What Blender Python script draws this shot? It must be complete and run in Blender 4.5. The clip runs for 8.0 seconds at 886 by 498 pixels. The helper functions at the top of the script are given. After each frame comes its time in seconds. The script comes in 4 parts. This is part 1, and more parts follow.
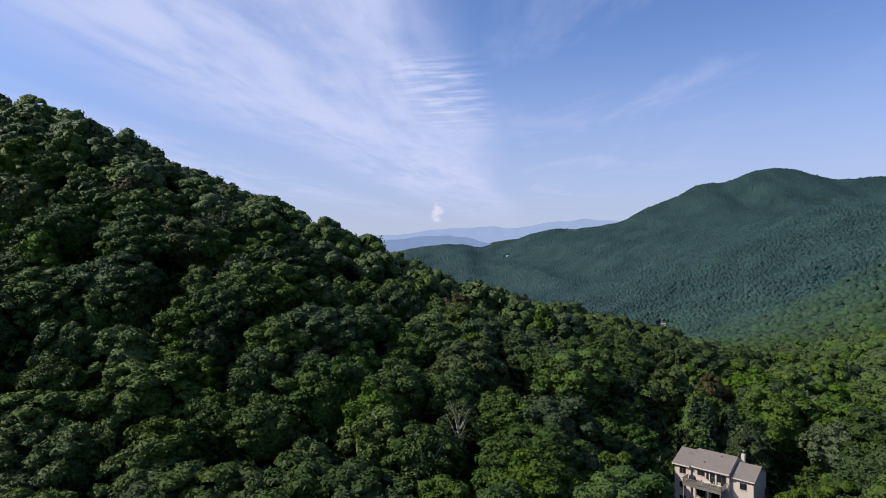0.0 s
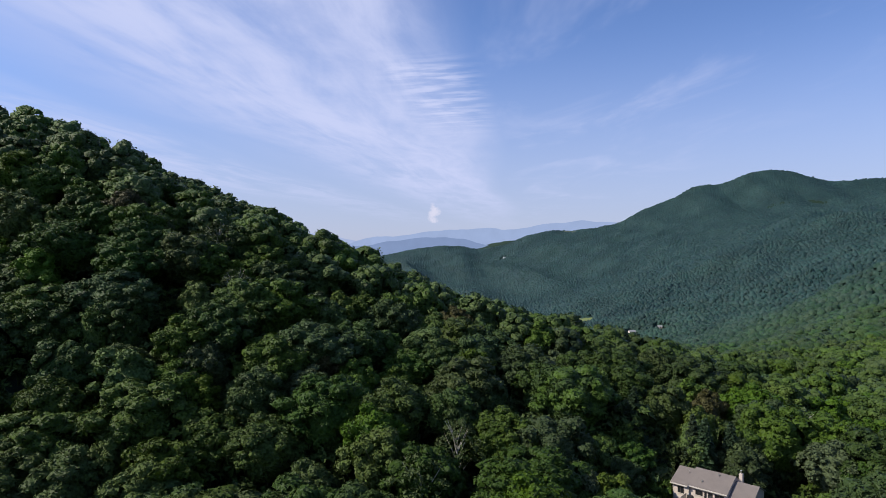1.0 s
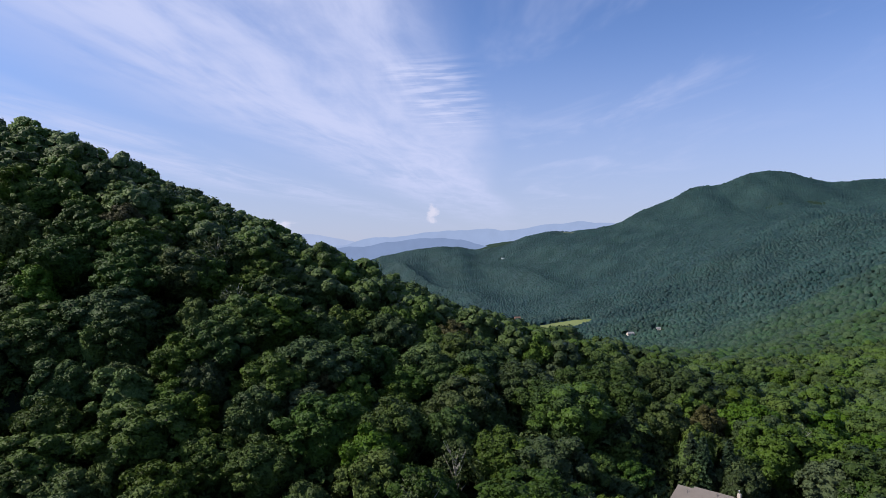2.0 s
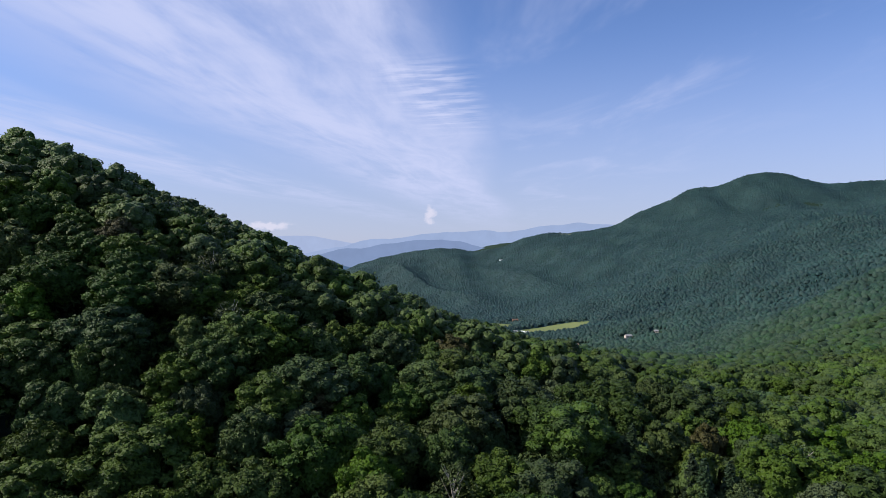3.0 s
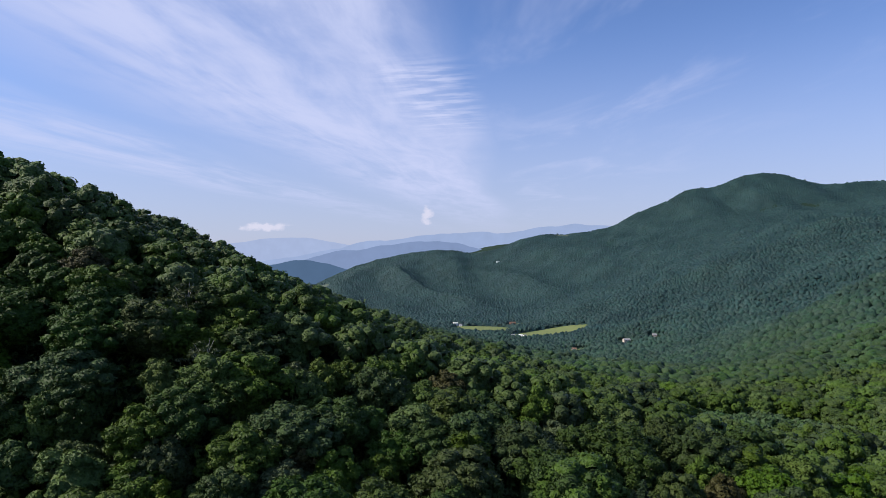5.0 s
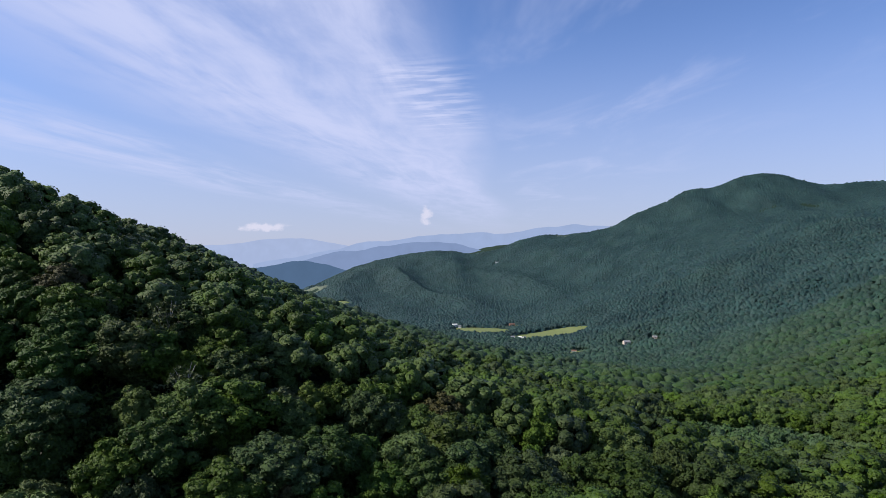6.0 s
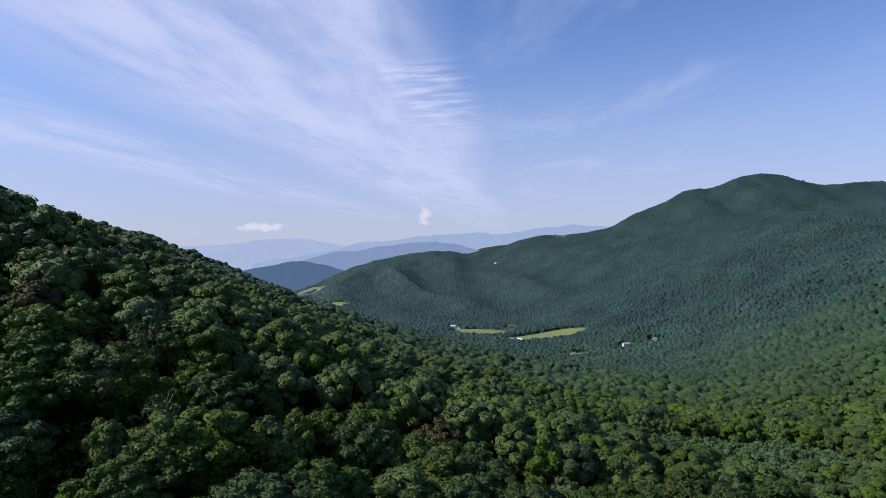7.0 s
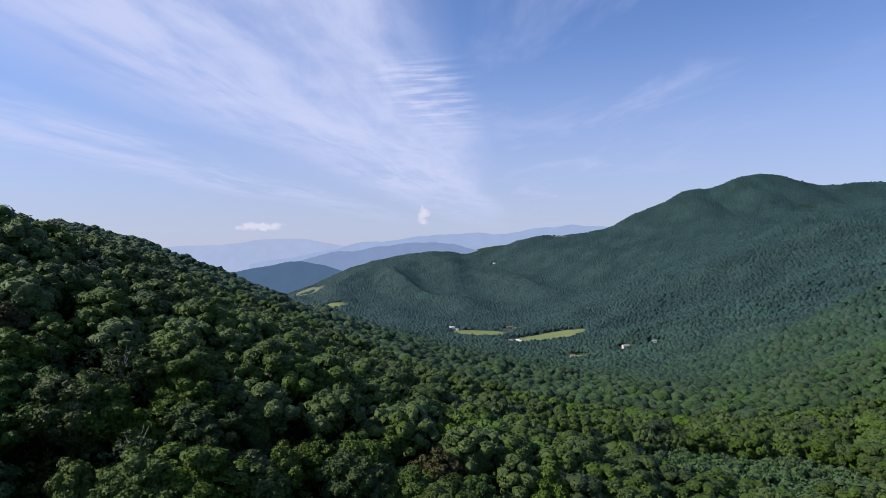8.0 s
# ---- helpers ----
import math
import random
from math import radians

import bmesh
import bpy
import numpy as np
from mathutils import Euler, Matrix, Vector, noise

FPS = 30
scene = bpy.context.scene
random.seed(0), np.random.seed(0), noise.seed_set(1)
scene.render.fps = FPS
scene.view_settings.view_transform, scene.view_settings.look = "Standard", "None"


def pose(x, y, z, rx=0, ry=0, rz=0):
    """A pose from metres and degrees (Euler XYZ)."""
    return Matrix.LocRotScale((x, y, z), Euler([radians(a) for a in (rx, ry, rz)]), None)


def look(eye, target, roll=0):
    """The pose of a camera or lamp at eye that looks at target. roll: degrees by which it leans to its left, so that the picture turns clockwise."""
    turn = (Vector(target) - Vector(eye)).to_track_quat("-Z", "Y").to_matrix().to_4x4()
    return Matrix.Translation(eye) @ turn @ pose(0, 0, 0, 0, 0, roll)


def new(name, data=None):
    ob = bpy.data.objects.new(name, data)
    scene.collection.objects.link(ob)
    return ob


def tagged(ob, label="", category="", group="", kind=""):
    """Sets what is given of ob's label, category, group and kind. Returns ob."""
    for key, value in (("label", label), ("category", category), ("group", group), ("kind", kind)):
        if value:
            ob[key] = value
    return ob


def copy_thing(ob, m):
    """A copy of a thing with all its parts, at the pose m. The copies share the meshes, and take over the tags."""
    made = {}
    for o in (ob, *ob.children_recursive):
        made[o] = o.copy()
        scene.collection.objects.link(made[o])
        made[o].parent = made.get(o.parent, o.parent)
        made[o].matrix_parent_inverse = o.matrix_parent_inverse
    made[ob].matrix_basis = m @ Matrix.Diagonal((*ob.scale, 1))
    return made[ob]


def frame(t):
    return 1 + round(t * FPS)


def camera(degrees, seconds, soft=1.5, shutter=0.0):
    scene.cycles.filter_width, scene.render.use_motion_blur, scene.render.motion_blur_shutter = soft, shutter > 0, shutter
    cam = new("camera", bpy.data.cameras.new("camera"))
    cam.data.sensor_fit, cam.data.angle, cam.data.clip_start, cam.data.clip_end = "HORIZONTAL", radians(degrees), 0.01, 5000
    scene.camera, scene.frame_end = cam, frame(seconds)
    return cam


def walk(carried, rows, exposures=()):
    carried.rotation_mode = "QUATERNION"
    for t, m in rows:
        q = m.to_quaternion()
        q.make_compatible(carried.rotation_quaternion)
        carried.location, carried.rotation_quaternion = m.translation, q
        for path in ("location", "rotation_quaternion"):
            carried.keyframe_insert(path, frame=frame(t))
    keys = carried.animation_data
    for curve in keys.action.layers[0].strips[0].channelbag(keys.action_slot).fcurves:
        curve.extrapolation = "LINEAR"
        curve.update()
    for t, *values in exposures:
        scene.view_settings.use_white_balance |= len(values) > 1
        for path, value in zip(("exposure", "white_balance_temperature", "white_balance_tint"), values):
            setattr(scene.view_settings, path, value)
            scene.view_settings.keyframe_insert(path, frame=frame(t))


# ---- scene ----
cam = camera(71.6, 8.0, 0.6)
METRES, EYE, TILT, LEAN, TURN = 58.0, 350.0, 0.0, 0.0, 0.0
ROWS = [
    (0.0, 0.0, 0.0, 0.0, 0.0, 0.0, -0.0),
    (0.5, -0.0025, -0.0007, 0.0316, -0.13, 0.05, -0.0),
    (1.0, -0.0052, -0.0004, 0.0641, -0.29, 0.1, 0.01),
    (1.5, -0.0045, -0.002, 0.0985, -0.34, 0.1, 0.02),
    (3.0, -0.0037, 0.0292, 0.1982, -0.63, 0.23, 0.07),
    (3.5, -0.0021, 0.0661, 0.2318, -0.69, 0.25, 0.11),
    (4.0, 0.0032, 0.1135, 0.2665, -0.77, 0.26, 0.16),
    (4.5, 0.009, 0.1713, 0.3015, -0.85, 0.27, 0.2),
    (6.0, 0.0279, 0.3939, 0.4061, -0.98, 0.29, 0.3),
    (6.5, 0.0325, 0.4763, 0.4412, -1.04, 0.29, 0.3),
    (7.0, 0.0359, 0.5617, 0.4769, -1.11, 0.27, 0.29),
    (7.5, 0.0385, 0.6479, 0.5135, -1.15, 0.26, 0.29),
    (8.0, 0.0399, 0.7358, 0.5505, -1.24, 0.23, 0.26),
]
walk(cam, [(t, pose(0, 0, EYE, TILT, LEAN, TURN) @ pose(METRES * x, METRES * y, METRES * z, 90 + pitch, roll, yaw)) for t, x, y, z, yaw, pitch, roll in ROWS])

# ---- light ----
SUN_AZ, SUN_EL = radians(-94), radians(41)   # azimuth from straight ahead, to the right positive
sun_dir = Vector((math.sin(SUN_AZ) * math.cos(SUN_EL), math.cos(SUN_AZ) * math.cos(SUN_EL), math.sin(SUN_EL)))
sun = new("sun", bpy.data.lights.new("sun", "SUN"))
sun.data.energy, sun.data.angle, sun.data.color = 5.0, radians(0.53), (1.0, 0.93, 0.80)
sun.matrix_world = look(sun_dir * 1000, (0, 0, 0))
scene.view_settings.exposure = 0.0


class Nodes:
    """Short hands for building node trees."""

    def __init__(self, tree):
        self.tree = tree
        tree.nodes.clear()

    def add(self, kind, **links):
        n = self.tree.nodes.new(kind)
        for key, value in links.items():
            self.feed(n.inputs[int(key[1:]) if key[0] == "i" and key[1:].isdigit() else key.replace("_", " ")], value)
        return n

    def feed(self, socket, value):
        if isinstance(value, bpy.types.NodeSocket):
            self.tree.links.new(value, socket)
        else:
            socket.default_value = value

    def math(self, op, a, b=0.0, c=None, clamp=False):
        n = self.tree.nodes.new("ShaderNodeMath")
        n.operation, n.use_clamp = op, clamp
        for k, v in enumerate((a, b) if c is None else (a, b, c)):
            self.feed(n.inputs[k], v)
        return n.outputs[0]

    def ramp(self, value, low, high, to_low=0.0, to_high=1.0):
        n = self.tree.nodes.new("ShaderNodeMapRange")
        n.interpolation_type = "SMOOTHSTEP"
        for k, v in enumerate((value, low, high, to_low, to_high)):
            self.feed(n.inputs[k], v)
        return n.outputs[0]

    def noise(self, vector, scale, detail=3.0, rough=0.5, distortion=0.0):
        n = self.tree.nodes.new("ShaderNodeTexNoise")
        if vector is not None:
            self.feed(n.inputs["Vector"], vector)
        for key, v in (("Scale", scale), ("Detail", detail), ("Roughness", rough), ("Distortion", distortion)):
            n.inputs[key].default_value = v
        return n.outputs["Fac"]

    def mix(self, fac, a, b, blend="MIX"):
        n = self.tree.nodes.new("ShaderNodeMix")
        n.data_type, n.blend_type = "RGBA", blend
        self.feed(n.inputs[0], fac)
        for k, v in ((6, a), (7, b)):
            self.feed(n.inputs[k], v if isinstance(v, bpy.types.NodeSocket) else (*v, 1.0))
        return n.outputs[2]

    def xyz(self, x, y, z=0.0):
        n = self.tree.nodes.new("ShaderNodeCombineXYZ")
        for k, v in enumerate((x, y, z)):
            self.feed(n.inputs[k], v)
        return n.outputs[0]


# ---- sky: clear blue with high streaked cloud ----
world = bpy.data.worlds.new("sky")
scene.world = world
world.use_nodes = True
N = Nodes(world.node_tree)
sky = N.add("ShaderNodeTexSky")
sky.sky_type, sky.sun_disc, sky.sun_elevation, sky.sun_rotation = "NISHITA", False, SUN_EL, SUN_AZ
sky.altitude, sky.air_density, sky.dust_density, sky.ozone_density = 900.0, 1.0, 0.5, 3.0
way = N.add("ShaderNodeSeparateXYZ", Vector=N.add("ShaderNodeTexCoord").outputs["Generated"]).outputs
up = N.math("MAXIMUM", way[2], 0.012)
px, py = N.math("DIVIDE", way[0], up), N.math("DIVIDE", way[1], up)
across = N.math("SUBTRACT", px, N.math("MULTIPLY", py, 0.15))
bend = N.noise(N.xyz(N.math("MULTIPLY", across, 0.45), N.math("MULTIPLY", py, 0.16), 3.0), 1.0, 3.0)
acr = N.math("ADD", across, N.math("MULTIPLY", N.math("SUBTRACT", bend, 0.5), 1.3))
fine = N.noise(N.xyz(N.math("MULTIPLY", acr, 1.5), N.math("MULTIPLY", py, 0.34), 0.0), 2.0, 9.0, 0.60, 0.35)
broad = N.noise(N.xyz(N.math("MULTIPLY", acr, 0.8), N.math("MULTIPLY", py, 0.14), 7.0), 1.3, 3.0)
ripple = N.noise(N.xyz(N.math("MULTIPLY", across, 2.2), N.math("MULTIPLY", py, 2.4), 9.0), 1.0, 4.0, 0.6)
veil = N.math("ADD", N.math("ADD", N.math("MULTIPLY", fine, 0.75), N.math("MULTIPLY", broad, 0.45)), N.math("MULTIPLY", ripple, 0.16))
# the main sheet, a thinner band beyond it, and stray wisps in the clear
sheet = N.math("MULTIPLY", N.ramp(acr, -0.20, -0.85), N.ramp(acr, -2.95, -1.60))
second = N.math("MULTIPLY", N.ramp(acr, -5.4, -4.1), N.ramp(acr, -2.9, -3.5))
dense = N.math("MULTIPLY", N.ramp(veil, 0.46, 0.84, N.ramp(acr, -2.4, -0.9, 0.10, 0.38), 1.0), sheet)
thin = N.math("MULTIPLY", N.ramp(veil, 0.50, 0.90), N.math("MULTIPLY", second, 0.75))
stray = N.noise(N.xyz(N.math("MULTIPLY", px, 1.3), N.math("MULTIPLY", py, 0.5), 21.0), 1.0, 5.0, 0.6, 0.5)
aside = N.math("MULTIPLY", N.ramp(across, -0.5, 0.1), N.ramp(across, 2.6, 0.4))
wisps = N.math("MULTIPLY", N.math("MULTIPLY", N.ramp(stray, 0.46, 0.76), aside), 0.45)
cover = N.math("MAXIMUM", N.math("MAXIMUM", dense, thin), wisps)
# combed ripples along the sheet's edge
comb = N.noise(N.xyz(N.math("MULTIPLY", across, 2.6), N.math("ADD", N.math("MULTIPLY", py, 8.0), N.math("MULTIPLY", across, 2.0)), 4.0), 1.0, 3.0, 0.55)
edge = N.math("MULTIPLY", N.ramp(across, -0.22, -0.45), N.ramp(across, -1.0, -0.60))
span = N.math("MULTIPLY", N.ramp(py, 3.0, 3.5), N.ramp(py, 5.6, 4.4))
cover = N.math("ADD", cover, N.math("MULTIPLY", N.math("MULTIPLY", edge, span), N.ramp(comb, 0.40, 0.66, -0.10, 0.45)))
cover = N.math("MULTIPLY", cover, N.ramp(way[2], 0.015, 0.12), clamp=True)
vivid = N.mix(1.0, sky.outputs[0], (1.14, 1.22, 1.55), "MULTIPLY")
blue = N.mix(N.ramp(way[2], 0.0, 0.36, 0.78, 0.0), vivid, (4.3, 4.62, 6.5))
cloudy = N.mix(N.math("MULTIPLY", cover, 0.88), blue, (5.9, 6.4, 9.0))
# small heaped clouds low over the far ranges
tx, tz = N.math("DIVIDE", way[0], N.math("MAXIMUM", way[1], 0.05)), N.math("DIVIDE", way[2], N.math("MAXIMUM", way[1], 0.05))
lump = N.noise(N.xyz(N.math("MULTIPLY", tx, 55.0), N.math("MULTIPLY", tz, 70.0), 2.0), 1.0, 5.0, 0.6)
heaps = 0.0
for cx, cz, rx, rz in ((-0.010, 0.060, 0.014, 0.020), (-0.275, 0.042, 0.055, 0.010)):
    ex, ez = N.math("DIVIDE", N.math("SUBTRACT", tx, cx), rx), N.math("DIVIDE", N.math("SUBTRACT", tz, cz), rz)
    inside = N.math("SUBTRACT", 1.0, N.math("SQRT", N.math("ADD", N.math("MULTIPLY", ex, ex), N.math("MULTIPLY", ez, ez))))
    heaps = N.math("MAXIMUM", heaps, inside)
heap = N.ramp(N.math("ADD", heaps, N.math("MULTIPLY", N.math("SUBTRACT", lump, 0.5), 1.8)), 0.2, 0.7, 0.0, 0.7)
heap = N.math("MULTIPLY", heap, N.ramp(heaps, 0.0, 0.25))
cloudy = N.mix(heap, cloudy, (7.6, 7.4, 8.8))
N.add("ShaderNodeOutputWorld", Surface=N.add("ShaderNodeBackground", Color=cloudy, Strength=0.105).outputs[0])


# ---- materials ----
def material(name):
    m = bpy.data.materials.new(name)
    m.use_nodes = True
    return m, Nodes(m.node_tree)


def finish(n, colour, rough=0.7, bump=None, strength=0.4, distance=0.1, spec=0.3, metal=0.0):
    b = n.add("ShaderNodeBsdfPrincipled", Base_Color=colour, Roughness=rough, Metallic=metal)
    b.inputs["Specular IOR Level"].default_value = spec
    if bump is not None:
        b.inputs["Normal"].default_value = (0, 0, 0)
        n.feed(b.inputs["Normal"], n.add("ShaderNodeBump", Strength=strength, Distance=distance, Height=bump).outputs[0])
    n.add("ShaderNodeOutputMaterial", Surface=b.outputs[0])


def leaf_material(name, dark, light, per="object", cell=0.25, spread=0.5, holes=0.0, tilt=1.5, broad=0.0, hazed=None):
    """Foliage: clumps of leaves turned every way, with gaps; tree-to-tree and leaf-to-leaf variation."""
    m, n = material(name)
    where = n.add("ShaderNodeNewGeometry")
    at = where.outputs["Position"]
    clump = n.add("ShaderNodeTexVoronoi", Vector=at, Scale=1.0 / cell, Randomness=1.0)
    tone = n.add("ShaderNodeSeparateXYZ", Vector=clump.outputs["Color"]).outputs
    if per == "object":
        tree = n.add("ShaderNodeObjectInfo").outputs["Random"]
    else:
        tint = n.add("ShaderNodeAttribute")
        tint.attribute_name = "tint"
        tree = tint.outputs["Fac"]
    patch = n.noise(at, 0.16 / cell ** 0.5, 3.0)
    f = n.math("ADD", n.math("MULTIPLY", tree, spread), n.math("MULTIPLY", n.math("SUBTRACT", tone[0], 0.5), 0.6))
    f = n.math("ADD", f, n.math("MULTIPLY", n.math("SUBTRACT", patch, 0.4), 0.8), clamp=True)
    if broad:
        stands = n.math("SUBTRACT", n.noise(at, 0.009, 4.0, 0.65), 0.5)
        f = n.math("ADD", f, n.math("MULTIPLY", stands, broad), clamp=True)
    colour = n.mix(f, dark, light)
    # distance haze painted into the base colour, by a share stored per corner
    if hazed:
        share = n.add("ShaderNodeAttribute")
        share.attribute_name = "hazed"
        colour = n.mix(share.outputs["Fac"], colour, n.mix(f, *hazed))
    hue = n.add("ShaderNodeHueSaturation", Color=colour, Hue=n.math("ADD", n.math("MULTIPLY", tree, 0.034), 0.478),
                Saturation=n.math("ADD", n.math("MULTIPLY", n.math("FRACT", n.math("MULTIPLY", tree, 7.3)), 0.28), 0.84)).outputs[0]
    turn = n.add("ShaderNodeVectorMath", i0=clump.outputs["Color"], i1=(-0.5, -0.5, -0.42))
    scaled = n.add("ShaderNodeVectorMath", i0=turn.outputs[0])
    scaled.operation = "SCALE"
    scaled.inputs["Scale"].default_value = tilt
    facing = n.add("ShaderNodeVectorMath", i0=where.outputs["Normal"], i1=scaled.outputs[0])
    facing = n.add("ShaderNodeVectorMath", i0=facing.outputs[0])
    facing.operation = "NORMALIZE"
    b = n.add("ShaderNodeBsdfPrincipled", Base_Color=hue, Roughness=0.6, Normal=facing.outputs[0])
    b.inputs["Specular IOR Level"].default_value = 0.2
    t = n.add("ShaderNodeBsdfTranslucent", Color=n.mix(0.5, hue, (0.12, 0.19, 0.03)))
    s = n.add("ShaderNodeMixShader", Fac=0.08 if per == "object" else 0.04, i1=b.outputs[0], i2=t.outputs[0]).outputs[0]
    if holes:
        gap = n.math("GREATER_THAN", n.noise(at, 0.8 / cell, 2.0), 1.0 - holes)
        s = n.add("ShaderNodeMixShader", Fac=gap, i1=s, i2=n.add("ShaderNodeBsdfTransparent").outputs[0]).outputs[0]
    n.add("ShaderNodeOutputMaterial", Surface=s)
    return m


def plain(name, colour, rough=0.7, scale=2.0, vary=0.25, bump=0.3, spec=0.3, metal=0.0):
    m, n = material(name)
    at = n.add("ShaderNodeTexCoord").outputs["Object"]
    big, small = n.noise(at, scale * 0.2, 3.0), n.noise(at, scale * 6, 4.0, 0.6)
    f = n.math("ADD", n.math("MULTIPLY", big, 0.6), n.math("MULTIPLY", small, 0.4))
    lo, hi = [c * (1 - vary) for c in colour], [c * (1 + vary) for c in colour]
    finish(n, n.mix(f, lo, hi), rough, small, bump, 0.02, spec, metal)
    return m


TONES = {
    "green": ((0.029, 0.058, 0.008), (0.088, 0.145, 0.018)),
    "deep": ((0.022, 0.048, 0.010), (0.059, 0.104, 0.018)),
    "bright": ((0.055, 0.098, 0.014), (0.098, 0.158, 0.027)),
    "grey": ((0.050, 0.074, 0.028), (0.108, 0.142, 0.054)),
    "rusty": ((0.052, 0.055, 0.018), (0.088, 0.083, 0.030)),
    "needle": ((0.019, 0.041, 0.018), (0.046, 0.081, 0.034)),
}
# loose sprays, open between the leaves, and the dense leafy masses under them
LEAF = {k: leaf_material("leaf_" + k, a, b, cell=0.34, holes=0.40, tilt=1.4) for k, (a, b) in TONES.items()}
MASS = {k: leaf_material("leaf_mass_" + k, a, b, cell=0.34, tilt=1.7) for k, (a, b) in TONES.items()}
PINE = leaf_material("pine", (0.040, 0.084, 0.031), (0.074, 0.128, 0.046), "tint", 0.35, 0.6, 0.0, 1.2)
SHRUB_LEAF = leaf_material("shrub_leaf", (0.014, 0.033, 0.007), (0.072, 0.115, 0.019), "tint", 0.42, 0.85, 0.42)
HILL_LEAF = leaf_material("hill_leaf", (0.018, 0.042, 0.010), (0.079, 0.132, 0.021), "tint", 0.42, 0.95, 0.0, 1.6)
HAZED = ((0.010, 0.030, 0.034), (0.032, 0.073, 0.067))   # blue-green leaf colours with distance haze painted in
VALLEY = ((0.013, 0.036, 0.012), (0.050, 0.094, 0.026))
VALLEY_LEAF = leaf_material("valley_leaf", *VALLEY, "tint", 0.6, 1.0, 0.0, 1.4, 1.0, HAZED)
SLOPE_LEAF = leaf_material("slope_leaf", *VALLEY, "tint", 1.4, 1.0, 0.0, 0.9, 1.5, HAZED)
FAR_LEAF = leaf_material("far_leaf", *VALLEY, "tint", 2.6, 0.7, 0.0, 0.6, 1.8, HAZED)
BARK = plain("bark", (0.16, 0.14, 0.115), 0.9, 1.5, 0.4)
PALE_BARK = plain("pale_bark", (0.36, 0.34, 0.29), 0.85, 1.5, 0.35)


def ground_material():
    m, n = material("forest_floor")
    at = n.add("ShaderNodeNewGeometry").outputs["Position"]
    f = n.noise(at, 0.3, 5.0, 0.6)
    g = n.noise(at, 0.012, 4.0)
    colour = n.mix(g, n.mix(f, (0.012, 0.024, 0.012), (0.028, 0.046, 0.024)), (0.022, 0.044, 0.030))
    finish(n, colour, 0.95, f, 0.6, 0.5, 0.1)
    return m


def meadow_material():
    m, n = material("meadow_grass")
    at = n.add("ShaderNodeNewGeometry").outputs["Position"]
    f, g = n.noise(at, 0.02, 4.0), n.noise(at, 0.3, 5.0, 0.65)
    finish(n, n.mix(n.math("ADD", n.math("MULTIPLY", f, 0.7), n.math("MULTIPLY", g, 0.3)), (0.110, 0.165, 0.055), (0.215, 0.225, 0.100)), 0.9, g, 0.3, 0.3, 0.1)
    return m


GROUND, MEADOW = ground_material(), meadow_material()
# farthest fields: grass greyed in its colour to stand in for haze
HAZED_FIELD = plain("hazed_field", (0.125, 0.15, 0.105), 0.95, 0.05, 0.2)


# ---- the lie of the land ----
def curve(x, pts):
    """Smooth interpolation through a few plan points."""
    xs, ys = [p[0] for p in pts], [p[1] for p in pts]
    x = np.asarray(x, float)
    d = np.gradient(ys, xs)
    k = np.clip(np.searchsorted(xs, x) - 1, 0, len(xs) - 2)
    xa, ya = np.array(xs, float), np.array(ys, float)
    h = xa[k + 1] - xa[k]
    t = np.clip((x - xa[k]) / h, 0, 1)
    return ((2 * t**3 - 3 * t**2 + 1) * ya[k] + (t**3 - 2 * t**2 + t) * h * d[k] + (3 * t**2 - 2 * t**3) * ya[k + 1] + (t**3 - t**2) * h * d[k + 1])


def wavy(x, y, size, seed=0, octaves=4):
    """Smooth rolling noise, about -1 to 1, from turned sine waves."""
    r = np.random.RandomState(seed)
    out, amp = np.zeros(np.broadcast(x, y).shape), 1.0
    for o in range(octaves):
        for _ in range(4):
            a, p = r.uniform(0, 2 * math.pi), r.uniform(0, 2 * math.pi)
            k = 2 * math.pi / size * r.uniform(0.7, 1.4)
            out = out + amp * 0.4 * np.sin(k * (x * math.cos(a) + y * math.sin(a)) + p)
        amp, size = amp * 0.5, size * 0.5
    return out


def softmax(a, b, w):
    return np.maximum(a, b) + w * np.log1p(np.exp(-np.abs(a - b) / w))


AXIS = [(-800, 60), (100, 125), (300, 150), (385, 178), (588, 250), (933, 350), (1105, 362), (1458, 320), (2000, 250), (2900, 240), (3500, -250), (5000, -1300)]
FLOOR = [(-800, -60.0), (100, -46.9), (300, -61.9), (588, -97.0), (933, -160.0), (1105, -187.0), (1335, -208.0), (1640, -220.0), (2000, -226.0), (2350, -242.0), (3500, -330.0), (5000, -390.0)]
SIDE = [(-1500, 480.0), (-600, 235.0), (-300, 75.3), (-182, 48.1), (-116, 27.2), (-42, -1.2), (0, -16.8), (50, -32.6), (120, -51.0), (220, -70.4), (500, -116.6), (1500, -400.0)]
BACK, FRONT = [0.0411, 0.0223, 10.3303, 60.7312, 48.0863, 0.3106, 644.2772], [0.00273, 0.00038]
CREST_Z = [(-4000, -330), (-1200, -300), (-857, -205), (-624, -95), (-390, -30), (-172, 14), (114, 34), (302, 6), (448, 42), (629, 112), (760, 136), (1000, 148), (1110, 166), (1215, 190), (1408, 288), (1600, 365), (1770, 446), (1942, 464), (2080, 520), (2172, 545), (2350, 535), (2463, 500), (2563, 470), (2680, 462), (2780, 474), (3000, 466), (4500, 520)]
CREST_Y = [(-4000, 4500), (-330, 4350), (150, 4250), (2200, 4150), (4500, 3300)]


